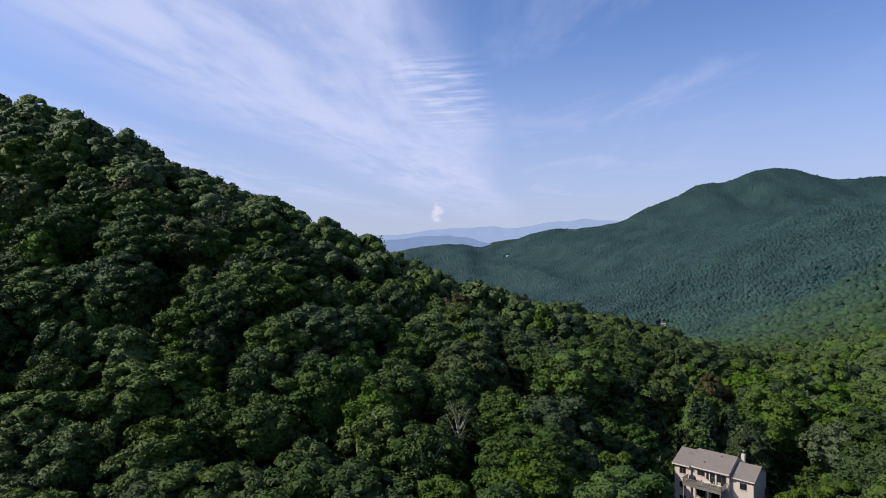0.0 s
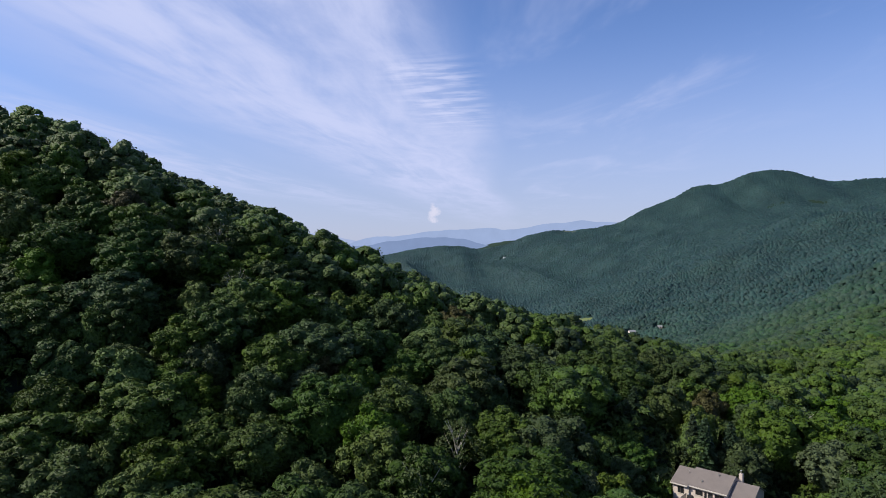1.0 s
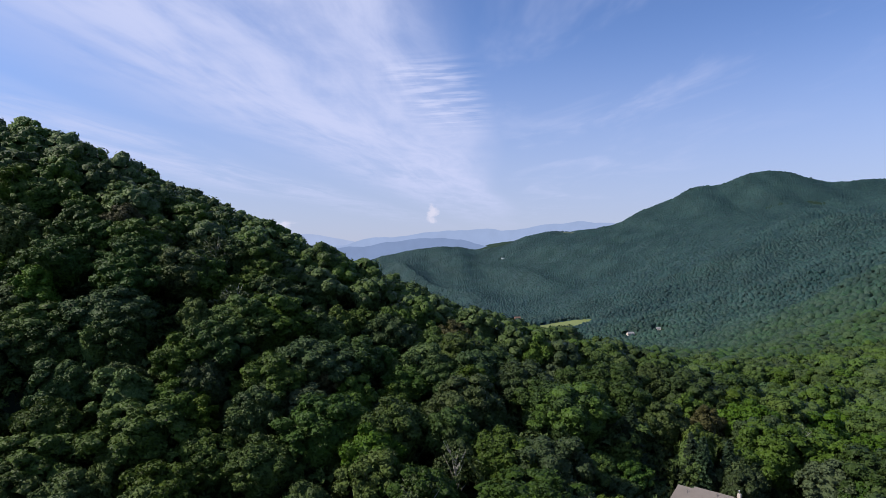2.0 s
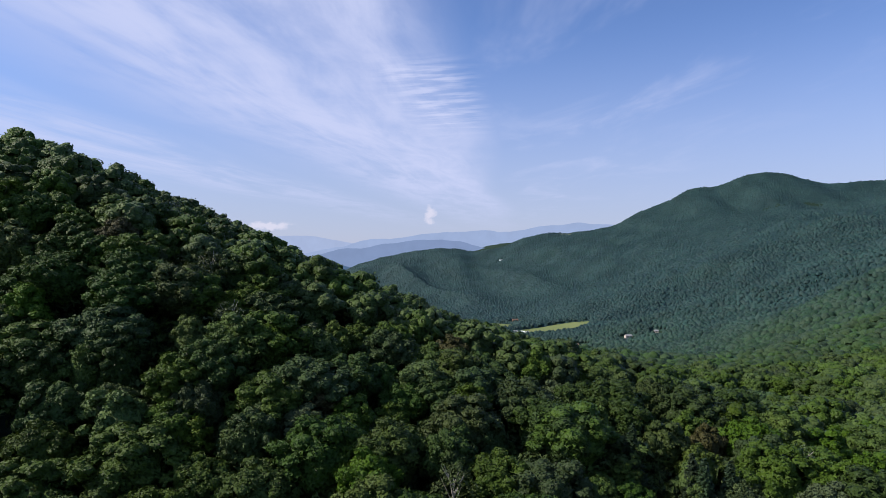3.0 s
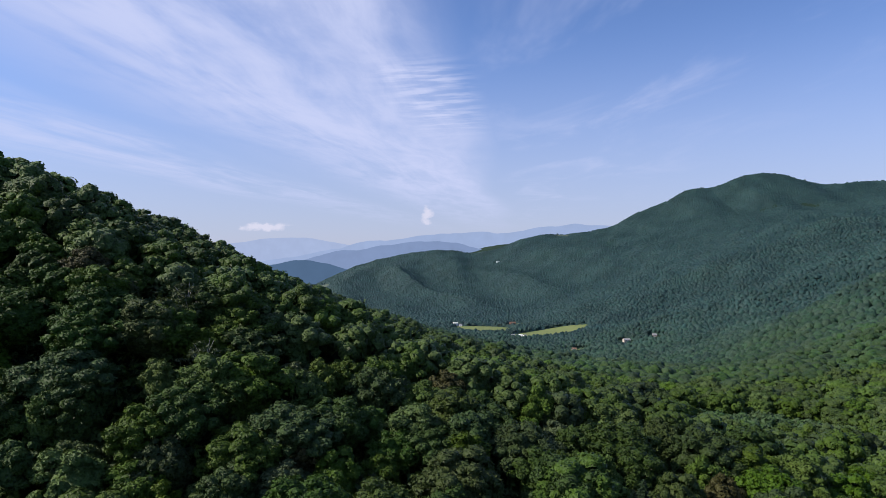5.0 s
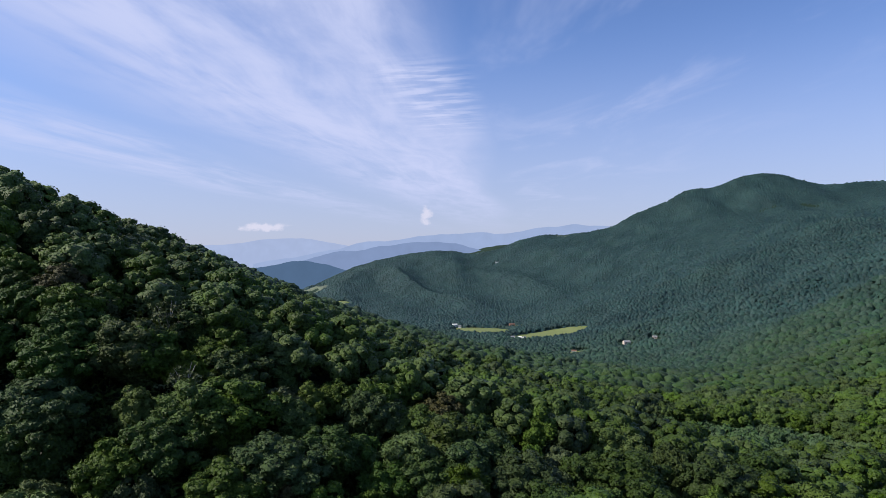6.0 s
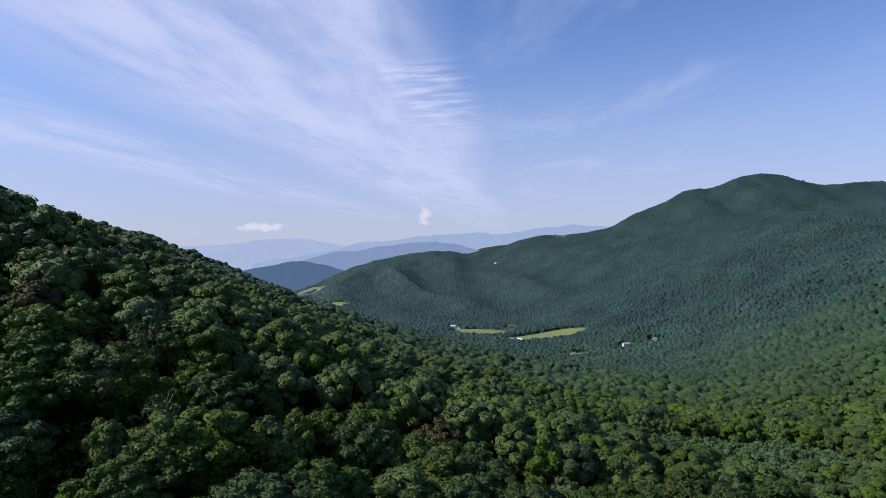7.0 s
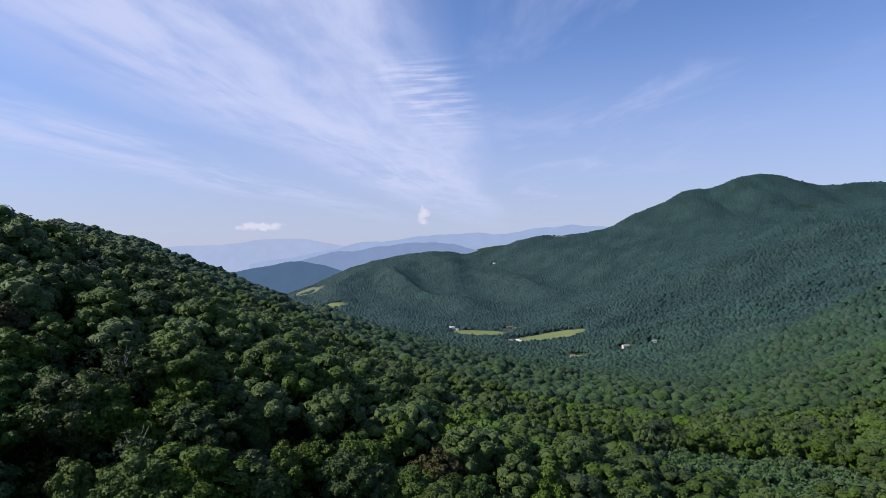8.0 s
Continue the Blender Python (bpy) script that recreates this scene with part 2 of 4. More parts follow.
def canopy(x, y):
    """Height of the forest's roof against the first eye."""
    x, y = np.asarray(x, float), np.asarray(y, float)
    floor_z = curve(y, FLOOR) + 3 * wavy(x, y, 400, 3)
    u = x + 0.25 * (y - 236)
    left = curve(u, SIDE)
    back = np.maximum(0, y - 240)
    left = left - (BACK[0] + BACK[1] * np.clip(u / 200, -1.5, 1.5)) * back**2 / (back + 120)
    left = left - BACK[5] * np.maximum(0, y - BACK[6]) * np.clip(0.15 - u / 150, 0, 3)
    left = left - 0.28 * np.maximum(0, y - 1120)
    left = left + BACK[2] * np.exp(-(((y - 222) / BACK[3]) ** 2)) / (1 + np.exp((x + BACK[4]) / 22))
    a = curve(x, [(-1000, FRONT[0]), (-20, FRONT[0]), (60, FRONT[1]), (200, 0.0006), (1000, 0.0006)])
    d = np.maximum(0, 230 - y)
    left = left - np.where(d < 120, a * d * d, a * 120 * (2 * d - 120))
    left = left + 2.5 * wavy(x, y, 120, 5, 3)
    left = left + 4 * np.exp(-(((x - 38) / 60) ** 2) - ((y - 205) / 70) ** 2) - 5 * np.exp(-(((x - 35) / 80) ** 2) - ((y - 460) / 90) ** 2)
    ax = curve(y, AXIS)
    out = np.maximum(0, x - ax)
    steep = np.minimum(out, 1100)
    flank = 0.36 * steep**2 / (steep + 80) + 0.15 * (out - steep)
    flank = flank + np.minimum(out, 500) * (0.12 * np.exp(-(((y - 960) / 230) ** 2)) - 0.10 * np.exp(-(((y - 1850) / 260) ** 2)))
    ribs = 1 - np.abs(wavy(0.3 * x, y + 0.35 * x, 620, 17, 2))
    flank = flank + (30 * (ribs - 0.55) + 8 * wavy(x, y, 330, 8, 3)) * np.clip((out - 60) / 400, 0, 1)
    right = curve(y, FLOOR) + flank
    z = softmax(softmax(left, right, 6.0), floor_z, 8.0)
    cy, cz = curve(x, CREST_Y), curve(x, CREST_Z)
    cz = cz + 3 * wavy(x, 0 * x, 150, 41, 4)
    down = np.maximum(0, cy - y)
    beyond = np.maximum(0, y - cy)
    foot = 1 - np.exp(-down / 1500.0)
    spur = 1 - np.abs(wavy(x + 0.25 * y, 0.35 * y, 900, 12, 2))
    far = cz - (cz + 330) * foot * 1.06 + (46 * (spur - 0.55) + 13 * wavy(x, y, 420, 14, 3)) * np.clip(down / 500, 0, 1) * np.clip(1.6 - down / 1700, 0, 1) - 0.25 * beyond
    far = far - np.clip((1500 - y) / 500, 0, 3) * 150
    return softmax(z, far, 20.0)


TREE_H = 14.0


def ground(x, y):
    """The forest floor; sunk round the house and raised at the lawn to fit the camera's view."""
    hollow = np.exp(-((((np.asarray(x) - 51) / 26) ** 2 + ((np.asarray(y) - 112) / 26) ** 2) ** 1.5))
    rise = np.exp(-(((np.asarray(x) - 156) / 24) ** 2 + ((np.asarray(y) - 204) / 20) ** 2))
    return EYE + canopy(x, y) - TREE_H - 9.0 * hollow + 5.0 * rise


def link_mesh(name, verts, faces, mats, smooth=False, mat_index=None, tint=None, hazed=None):
    me = bpy.data.meshes.new(name)
    verts, faces = np.asarray(verts, np.float32), np.asarray(faces, np.int32)
    k = faces.shape[1]
    me.vertices.add(len(verts)), me.loops.add(faces.size), me.polygons.add(len(faces))
    me.vertices.foreach_set("co", verts.ravel())
    me.loops.foreach_set("vertex_index", faces.ravel())
    me.polygons.foreach_set("loop_start", np.arange(0, faces.size, k, dtype=np.int32))
    me.polygons.foreach_set("use_smooth", np.full(len(faces), smooth))
    for m in mats:
        me.materials.append(m)
    if mat_index is not None:
        me.polygons.foreach_set("material_index", np.asarray(mat_index, np.int32))
    if tint is not None:
        me.attributes.new("tint", "FLOAT", "POINT").data.foreach_set("value", np.asarray(tint, np.float32))
    if hazed is not None:
        me.attributes.new("hazed", "FLOAT", "POINT").data.foreach_set("value", np.asarray(hazed, np.float32))
    me.update()
    return me


# ---- ground: one sheet to the horizon, finer near the eye ----
rings = np.concatenate([[0], np.geomspace(25, 4960, 190)])
angles = np.concatenate([np.linspace(-48, 48, 230), np.linspace(48, 312, 110)[1:-1]])
rr, aa = np.meshgrid(rings, np.radians(angles), indexing="ij")
gx, gy = rr * np.sin(aa), rr * np.cos(aa)
gz = ground(gx, gy)
na = len(angles)
i, j = np.meshgrid(np.arange(len(rings) - 1), np.arange(na), indexing="ij")
quads = np.stack([i * na + j, (i + 1) * na + j, (i + 1) * na + (j + 1) % na, i * na + (j + 1) % na], -1).reshape(-1, 4)[:, ::-1]
land = new("ground", link_mesh("ground", np.stack([gx, gy, gz], -1).reshape(-1, 3), quads, [GROUND], True))
tagged(land, "dark leaf-littered forest floor over rolling mountain slopes", "ground", kind="structure")

# ---- trees ----
rng = np.random.RandomState(11)


def ico(level):
    bm = bmesh.new()
    bmesh.ops.create_icosphere(bm, subdivisions=level, radius=1.0)
    v = np.array([p.co[:] for p in bm.verts])
    f = np.array([[q.index for q in p.verts] for p in bm.faces])
    bm.free()
    return v, f


ICO1, ICO2 = ico(1), ico(2)


def unit(v):
    return v / np.maximum(np.linalg.norm(v, axis=-1, keepdims=True), 1e-6)


def lobes_of(r, count, radius, height, low):
    """Rounded branch masses of a crown: centres and sizes, over a wide uneven dome."""
    out = []
    p, q = r.uniform(0, 6.28, 2)
    wide = 1.5 / math.sqrt(count)
    mid, semi = low + (height - low) * 0.42, (height - low) * 0.50
    for k in range(count):
        c = 1 - (k + 0.5) / count * 1.30
        s = math.sqrt(1 - c * c)
        a = 2.399963 * k + r.uniform(-0.35, 0.35)
        reach = radius * s * (1 + 0.18 * math.sin(2 * a + p) + 0.12 * math.sin(3 * a + q)) * r.uniform(0.60, 0.90)
        out.append((reach * math.cos(a), reach * math.sin(a), mid + semi * c * r.uniform(0.62, 0.98), radius * wide * r.uniform(0.6, 1.15)))
    return np.array(out)


def crown_mesh(seed, radius, height, low, leaves, size, lobes=13, core=None, skin=0.95, rough=0.15):
    """A crown of many small leaf sprays over rounded leafy masses; gives corners, triangles and the sprays' count."""
    r = np.random.RandomState(seed)
    lb = lobes_of(r, lobes, radius, height, low)
    heart = np.array((0, 0, low + (height - low) * 0.35))
    out = unit(lb[:, :3] - heart)
    w = lb[:, 3] ** 2
    pick = r.choice(len(lb), leaves, p=w / w.sum())
    n = unit(r.normal(size=(leaves, 3)) + out[pick] * 0.8 + (0, 0, 0.25))
    c = lb[pick, :3] + n * lb[pick, 3:4] * r.uniform(0.88, 1.25, (leaves, 1)) * (1, 1, 0.82)
    facing = unit(n * 1.0 + r.normal(size=(leaves, 3)) * 0.5 + (0, 0, 0.2))
    t1 = unit(np.cross(facing, r.normal(size=(leaves, 3))))
    t2 = np.cross(facing, t1)
    s = size * r.uniform(0.55, 1.3, (leaves, 1))
    v = np.stack([c - t1 * s - facing * s * 0.15, c + t1 * s * 0.7 + t2 * s * 0.75, c + t1 * s * 0.7 - t2 * s * 0.75], 1).reshape(-1, 3)
    f = np.arange(leaves * 3).reshape(-1, 3)
    if core:
        iv, jf = core
        middle = unit(iv[jf].mean(1))
        for (x, y, z, q), o in zip(lb, out):
            stretch = r.uniform(0.82, 1.22, 3) * (1, 1, 0.82)
            f = np.concatenate([f, jf[middle @ o > -0.2] + len(v)])
            v = np.concatenate([v, (x, y, z) + iv * q * skin * stretch * (1 + rough * r.normal(size=(len(iv), 1)))])
        f = np.concatenate([f, jf + len(v)])
        v = np.concatenate([v, heart + iv * (radius * 0.70, radius * 0.70, (height - low) * 0.44) * (1 + 0.10 * r.normal(size=(len(iv), 1)))])
    return v, f, leaves


def stick(bm, a, b, ra, rb, sides=6):
    """A tapered limb from a to b."""
    a, b = Vector(a), Vector(b)
    q = (b - a).to_track_quat("Z", "Y").to_matrix()
    low, top = [], []
    for k in range(sides):
        w = 2 * math.pi * k / sides
        d = q @ Vector((math.cos(w), math.sin(w), 0))
        low.append(bm.verts.new(a + d * ra)), top.append(bm.verts.new(b + d * rb))
    for k in range(sides):
        bm.faces.new((low[k], low[(k + 1) % sides], top[(k + 1) % sides], top[k]))
    bm.faces.new(top)


def part(name, bm, mat, parent, label=""):
    me = bpy.data.meshes.new(name)
    bm.to_mesh(me)
    bm.free()
    for m in mat if isinstance(mat, (list, tuple)) else [mat]:
        me.materials.append(m)
    ob = new(name, me)
    ob.parent = parent
    if label:
        ob["label"] = label
    return ob


def trunk_bm(seed, height, low, spread, thick=0.22, limbs=6):
    r = np.random.RandomState(seed)
    bm = bmesh.new()
    p, q = Vector((0, 0, -3.0)), Vector((r.uniform(-0.4, 0.4), r.uniform(-0.4, 0.4), low))
    stick(bm, p, q, thick * 1.5, thick)
    top = Vector((q.x + r.uniform(-0.6, 0.6), q.y + r.uniform(-0.6, 0.6), low + (height - low) * 0.75))
    stick(bm, q, top, thick, thick * 0.35)
    for k in range(limbs):
        a, h = 2.4 * k + r.uniform(-0.3, 0.3), r.uniform(-0.1, 0.5 if limbs < 8 else 0.85)
        s = q.lerp(top, max(0, h))
        e = s + Vector((math.cos(a) * spread * r.uniform(0.45, 0.75), math.sin(a) * spread * r.uniform(0.45, 0.75), (height - low) * r.uniform(0.25, 0.42)))
        mid = s.lerp(e, 0.5) + Vector((0, 0, r.uniform(-0.3, 0.5)))
        stick(bm, s, mid, thick * 0.5, thick * 0.34, 5), stick(bm, mid, e, thick * 0.34, thick * 0.12, 5)
    return bm


def broadleaf(seed, leaf, bark, label, radius=5.4, height=17.0, low=5.0, leaves=1300, size=0.62, lobes=13, full=True):
    """A broadleaf forest tree: tapered trunk with limbs, and a lobed crown."""
    tree = new("tree")
    part("trunk", trunk_bm(seed, height, low, radius, 0.22 if full else 0.3, 6 if full else 13), bark, tree)
    v, f, loose = crown_mesh(seed, radius, height, low, leaves, size, lobes, ICO2 if full else None)
    crown = new("crown", link_mesh("crown", v, f, [LEAF[leaf], MASS[leaf]], True, np.arange(len(f)) >= loose))
    crown.parent = tree
    return tagged(tree, label, "tree", "forest trees on the hillside")


KINDS = [
    ("green", BARK, "mid-green broadleaf tree with a full lobed crown in hillside forest", 6.9, 16.0, 43),
    ("green", BARK, "mid-green broadleaf tree with a full lobed crown in hillside forest", 5.8, 15.5, 34),
    ("deep", BARK, "dark green broadleaf tree with a dense crown in hillside forest", 7.2, 16.0, 46),
    ("deep", BARK, "dark green broadleaf tree with a dense crown in hillside forest", 5.9, 15.6, 36),
    ("bright", BARK, "yellow-green broadleaf tree with a light airy crown in hillside forest", 5.0, 15.5, 29),
    ("bright", PALE_BARK, "yellow-green broadleaf tree with pale trunk in hillside forest", 5.7, 15.8, 33),
    ("grey", PALE_BARK, "silvery grey-green broadleaf tree with pale limbs in hillside forest", 6.0, 15.6, 34),
    ("grey", PALE_BARK, "thin-crowned grey-green tree with bare pale limbs in hillside forest", 5.2, 16.4, 20),
    ("rusty", BARK, "brownish olive broadleaf tree with thinning crown in hillside forest", 5.2, 15.0, 26),
]
WEIGHTS = np.array([0.20, 0.17, 0.19, 0.15, 0.09, 0.08, 0.05, 0.035, 0.035])
models = [broadleaf(40 + k, c, b, lab, r, h, h * 0.2, 1100 if "bare" in lab else 2700, 0.38, n, "bare" not in lab) for k, (c, b, lab, r, h, n) in enumerate(KINDS)]

# the house: front left corner of its facade, the way along the facade and the way back from it
CORNER, ALONG, INTO = np.array((46.6, 123.1)), np.array((0.720, -0.694)), np.array((0.694, 0.720))
LAWN = (150.0, 203.0)


def at_house(p):
    d = p - CORNER
    return d @ ALONG, d @ INTO


def free_ground(p):
    """Where trees may stand: not round the house, on the lawn, on the lane's visible stretch, or where they would hide
    house and lawn from the camera.
    """
    a, b = at_house(p)
    # the second box keeps the left side open so sun reaches the house
    house = (a > -4.5) & (a < 22) & (b > -14) & (b < 12.5) | (a > -19) & (a < 6) & (b > -9) & (b < 9)
    front = (CORNER + 5.5 * ALONG)[None] - p
    ahead, aside = front @ np.array((0.40, 0.917)), front @ np.array((0.917, -0.40))
    # strip along the camera's line of sight to the house front
    house = house | (ahead > -2) & (ahead < 46) & (np.abs(aside) < 9.5)
    lawn = ((p[:, 0] - LAWN[0] - 4) / 19) ** 2 + ((p[:, 1] - LAWN[1]) / 13) ** 2 < 1
    # strip along the camera's line of sight to the lawn
    lawn_view = np.array(LAWN) + (6, -4) - p
    lawn = lawn | (lawn_view @ np.array((0.60, 0.80)) > 0) & (lawn_view @ np.array((0.60, 0.80)) < 46) & (np.abs(lawn_view @ np.array((0.80, -0.60))) < 9)
    lane = (np.abs(p[:, 0] - lane_x(p[:, 1])) < 6.0) & (p[:, 1] > 300) & (p[:, 1] < 346)
    return ~(house | lawn | lane)


def lane_x(y):
    return curve(y, [(200, 156), (250, 158), (285, 171), (308, 188), (332, 206), (350, 214), (420, 262)])


def scatter(y0, y1, step, r, side=(0.80, 0.80), pad=30):
    """Uneven rows of tree places over a stretch of the plan that widens away from the eye."""
    ys = np.arange(y0, y1, step * 0.87)
    out = []
    for k, y in enumerate(ys):
        xs = np.arange(-side[0] * y - pad, side[1] * y + pad, step) + (k % 2) * step / 2
        out.append(np.stack([xs, np.full_like(xs, y)], 1))
    p = np.concatenate(out)
    return p + r.uniform(-0.48, 0.48, p.shape) * step


near = scatter(80, 186, 10.4, rng, (0.77, 0.80), 8)
near = near[free_ground(near)]
by_house = [CORNER + a * ALONG + b * INTO for a, b in ((19.0, -8.0), (20.5, 4.0), (-9.0, 1.0), (-13.5, 5.0), (-8.0, -7.0), (-14.0, -3.0))]
near = np.concatenate([near, by_house])
for x, y in near:
    likely = WEIGHTS * (1 + (x > 35) * np.array([0, 0, 0, 0, 0.8, 0.8, 0, 0, 0]))
    k = rng.choice(len(models), p=likely / likely.sum())
    s = rng.uniform(0.75, 1.40) * (1.12 if k in (0, 2) else 1.0)
    tall = rng.uniform(0.92, 1.08) / s**0.6
    if k == 6:
        s = min(s, 1.0)
    a, b = at_house(np.array((x, y)))
    if -16 < a < 34 and -26 < b < 24:
        s, tall = min(s, 0.85), 1.05
    if any(x == q[0] for q in by_house):
        k, s, tall = (4 + k % 2, 0.6, 1.0) if at_house(np.array((x, y)))[0] > 0 else (k % 3, 0.62, 1.0)
    m = Matrix.LocRotScale((x, y, float(ground(x, y)) + rng.uniform(-1.2, 0.8)), Euler((0, 0, rng.uniform(0, 6.28))), (s, s, s * tall))
    copy_thing(models[k], m)
for ob in models:
    for o in (*ob.children_recursive, ob):
        bpy.data.objects.remove(o)


def haze_share(x, y):
    """How much distance haze is painted into the leaf colour, up the valley and its flanks."""
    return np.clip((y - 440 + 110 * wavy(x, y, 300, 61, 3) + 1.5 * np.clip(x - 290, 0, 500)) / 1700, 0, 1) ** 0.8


def forest(name, p, templates, mat, label, scale=(0.8, 1.3), sink=0.0):
    """Many trees too far off to count, joined."""
    vs, fs, ts, us, base = [], [], [], [], 0
    z = ground(p[:, 0], p[:, 1])
    which = rng.randint(len(templates), size=len(p))
    for k, (tv, tf) in enumerate(templates):
        sel = np.where(which == k)[0]
        m = len(sel)
        a, s = rng.uniform(0, 6.28, m), rng.uniform(*scale, m)
        tall = rng.uniform(0.9, 1.12, m) / s**0.5
        c, n = np.cos(a)[:, None], np.sin(a)[:, None]
        X = (tv[:, 0] * c - tv[:, 1] * n) * s[:, None] + p[sel, 0:1]
        Y = (tv[:, 0] * n + tv[:, 1] * c) * s[:, None] + p[sel, 1:2]
        Z = tv[:, 2] * (s * tall)[:, None] + z[sel, None] - sink
        vs.append(np.stack([X, Y, Z], -1).reshape(-1, 3))
        fs.append((tf[None] + (base + np.arange(m) * len(tv))[:, None, None]).reshape(-1, tf.shape[1]))
        stand = 0.5 + 0.45 * wavy(p[sel, 0], p[sel, 1], 60 + 0.09 * float(np.mean(p[:, 1])), 77, 3)
        ts.append(np.repeat(np.clip(0.55 * rng.uniform(0, 1, m) + 0.45 * stand, 0, 1), len(tv)))
        # painted haze share, slightly uneven from tree to tree
        us.append(np.repeat(np.clip(haze_share(p[sel, 0], p[sel, 1]) + rng.uniform(-0.07, 0.07, m), 0, 1), len(tv)))
        base += m * len(tv)
    ob = new(name, link_mesh(name, np.concatenate(vs), np.concatenate(fs), [mat], True, None, np.concatenate(ts), np.concatenate(us)))
    return tagged(ob, label, "forest", kind="stuff")


def sprays(seed, radius, height, leaves, size, lobes, base, low=0.25, rough=0.06):
    """A crown for trees farther off: rounded leafy masses with a few sprays standing off them."""
    return crown_mesh(seed, radius, height, height * low, leaves, size, lobes, base, 1.08, rough)[:2]


def dome(seed, base, radius, height, rough):
    """A rounded, slightly lumpy crown for far trees."""
    r = np.random.RandomState(seed)
    v, f = base
    lump = 1 + rough * r.normal(size=(len(v), 1))
    keep = f[(v[f][:, :, 2].mean(1) > -0.1)]
    v = v * lump * (radius, radius, height * 0.44) + (0, 0, height * 0.56)
    return v, keep


def conifer_mesh(seed, radius, height, tiers, per):
    """Drooping sprays of needles in uneven tiers round a spire."""
    r = np.random.RandomState(seed)
    n = tiers * per
    h = np.repeat((np.arange(tiers) + 0.5) / tiers, per) + r.uniform(-0.03, 0.03, n)
    a = r.uniform(0, 2 * math.pi, n)
    reach = radius * (1.02 - h) ** 0.8 * r.uniform(0.35, 1.05, n)
    c = np.stack([reach * np.cos(a), reach * np.sin(a), height * (0.12 + 0.88 * h) - 0.25 * reach], 1)
    outw = np.stack([np.cos(a), np.sin(a), np.full(n, -0.35)], 1)
    tang = np.stack([-np.sin(a), np.cos(a), r.normal(size=n) * 0.3], 1)
    s = (0.5 + 0.55 * (1 - h))[:, None] * r.uniform(0.7, 1.3, (n, 1))
    v = np.stack([c - outw * s, c - tang * s * 0.55, c + outw * s * 1.1, c + tang * s * 0.55], 1).reshape(-1, 3)
    return v, np.arange(n * 4).reshape(-1, 4)


def conifer(seed, radius, height):
    tree = new("conifer")
    bm = bmesh.new()
    stick(bm, (0, 0, -2), (0, 0, height * 0.95), 0.22, 0.03, 7)
    part("trunk", bm, BARK, tree)
    crown = new("crown", link_mesh("crown", *conifer_mesh(seed, radius, height, 26, 46), [LEAF["needle"]]))
    crown.parent = tree
    return tagged(tree, "dark blue-green conifer with drooping boughs among the broadleaf trees", "tree", "conifers by the house")


for k, (a, b, r, h) in enumerate([(1.5, 12.5, 3.2, 16), (-1.5, 13.5, 2.8, 14.5), (5.5, 16.5, 3.0, 16), (-13, 9, 3.0, 15)]):
    x, y = CORNER + a * ALONG + b * INTO
    conifer(300 + k, r, h).location = (x, y, float(ground(x, y)))

# low growth between the trunks
shrub = scatter(84, 186, 5.4, rng, (0.77, 0.80), 6)
a, b = at_house(shrub)
shrub = shrub[~((a > -2.5) & (a < 15.5) & (b > -17) & (b < 9.5) | (a > -3.6) & (a < 1) & (b > -2.5) & (b < 5)) & (((shrub[:, 0] - LAWN[0] - 4) / 17) ** 2 + ((shrub[:, 1] - LAWN[1]) / 11) ** 2 > 1)]


def bush(seed, radius, height, leaves, size):
    return crown_mesh(seed, radius, height, 0.2, leaves, size, 5)[:2]


forest("undergrowth", shrub, [bush(60 + k, 3.1, h, 120, 0.95) for k, h in enumerate((4.0, 5.5, 7.5, 9.5))], SHRUB_LEAF, "low leafy undergrowth between the forest trunks", (0.7, 1.3))

# low scrub on the open slope beside the house
scrub = rng.uniform(0, 1, (150, 2)) * (17, 20) - (19, 10)
scrub = scrub[(scrub[:, 0] < -3.4) | (scrub[:, 1] < -4)]
scrub = CORNER + scrub[:, :1] * ALONG + scrub[:, 1:] * INTO
forest("scrub", scrub, [bush(160 + k, 1.5, h, 90, 0.6) for k, h in enumerate((1.4, 2.0, 2.8))], VALLEY_LEAF, "low green scrub on the open slope beside the house", (0.7, 1.3))

# a stand of young pines, paler than the woods round it
PINES = ((126, 279), (52, 34), 0.25)


def in_oval(p, oval):
    (cx, cy), (rx, ry), turn = oval
    dx, dy = p[:, 0] - cx, p[:, 1] - cy
    c, n = math.cos(turn), math.sin(turn)
    return ((dx * c + dy * n) / rx) ** 2 + ((dy * c - dx * n) / ry) ** 2


mid = scatter(186, 400, 9.6, rng, (0.77, 0.80), 14)
mid = mid[free_ground(mid) & (in_oval(mid, PINES) > 1)]
forest("hillside_forest", mid, [sprays(70 + k, 6.0, 15.0 + 0.4 * (k % 3), 320, 0.45, 20 + k % 4, ICO1, 0.25, 0.08) for k in range(8)], HILL_LEAF, "dense green broadleaf forest roof along the hillside", (0.75, 1.35), -1.2)
stand = scatter(240, 330, 5.0, rng, (0.0, 0.80), 0)
stand = stand[free_ground(stand) & (in_oval(stand, PINES) < 1)]
pine = [sprays(80 + k, 2.9, 9.5, 90, 0.75, 3, ICO1, 0.1) for k in range(5)]
forest("pine_stand", stand, pine, PINE, "pale grey-green stand of young pines on the valley side", (0.8, 1.1))

# open fields in the valley: centre, half sizes, turn
FIELDS = [((164, 1992), (97, 120), 0.25), ((280, 2110), (50, 72), 0.0), ((352, 1848), (122, 84), 0.35), ((340, 1493), (42, 30), 0.0), ((-736, 3861), (90, 160), 0.3), ((-453, 2990), (64, 74), 0.0),
          ((878, 4187), (75, 26), 0.0)]


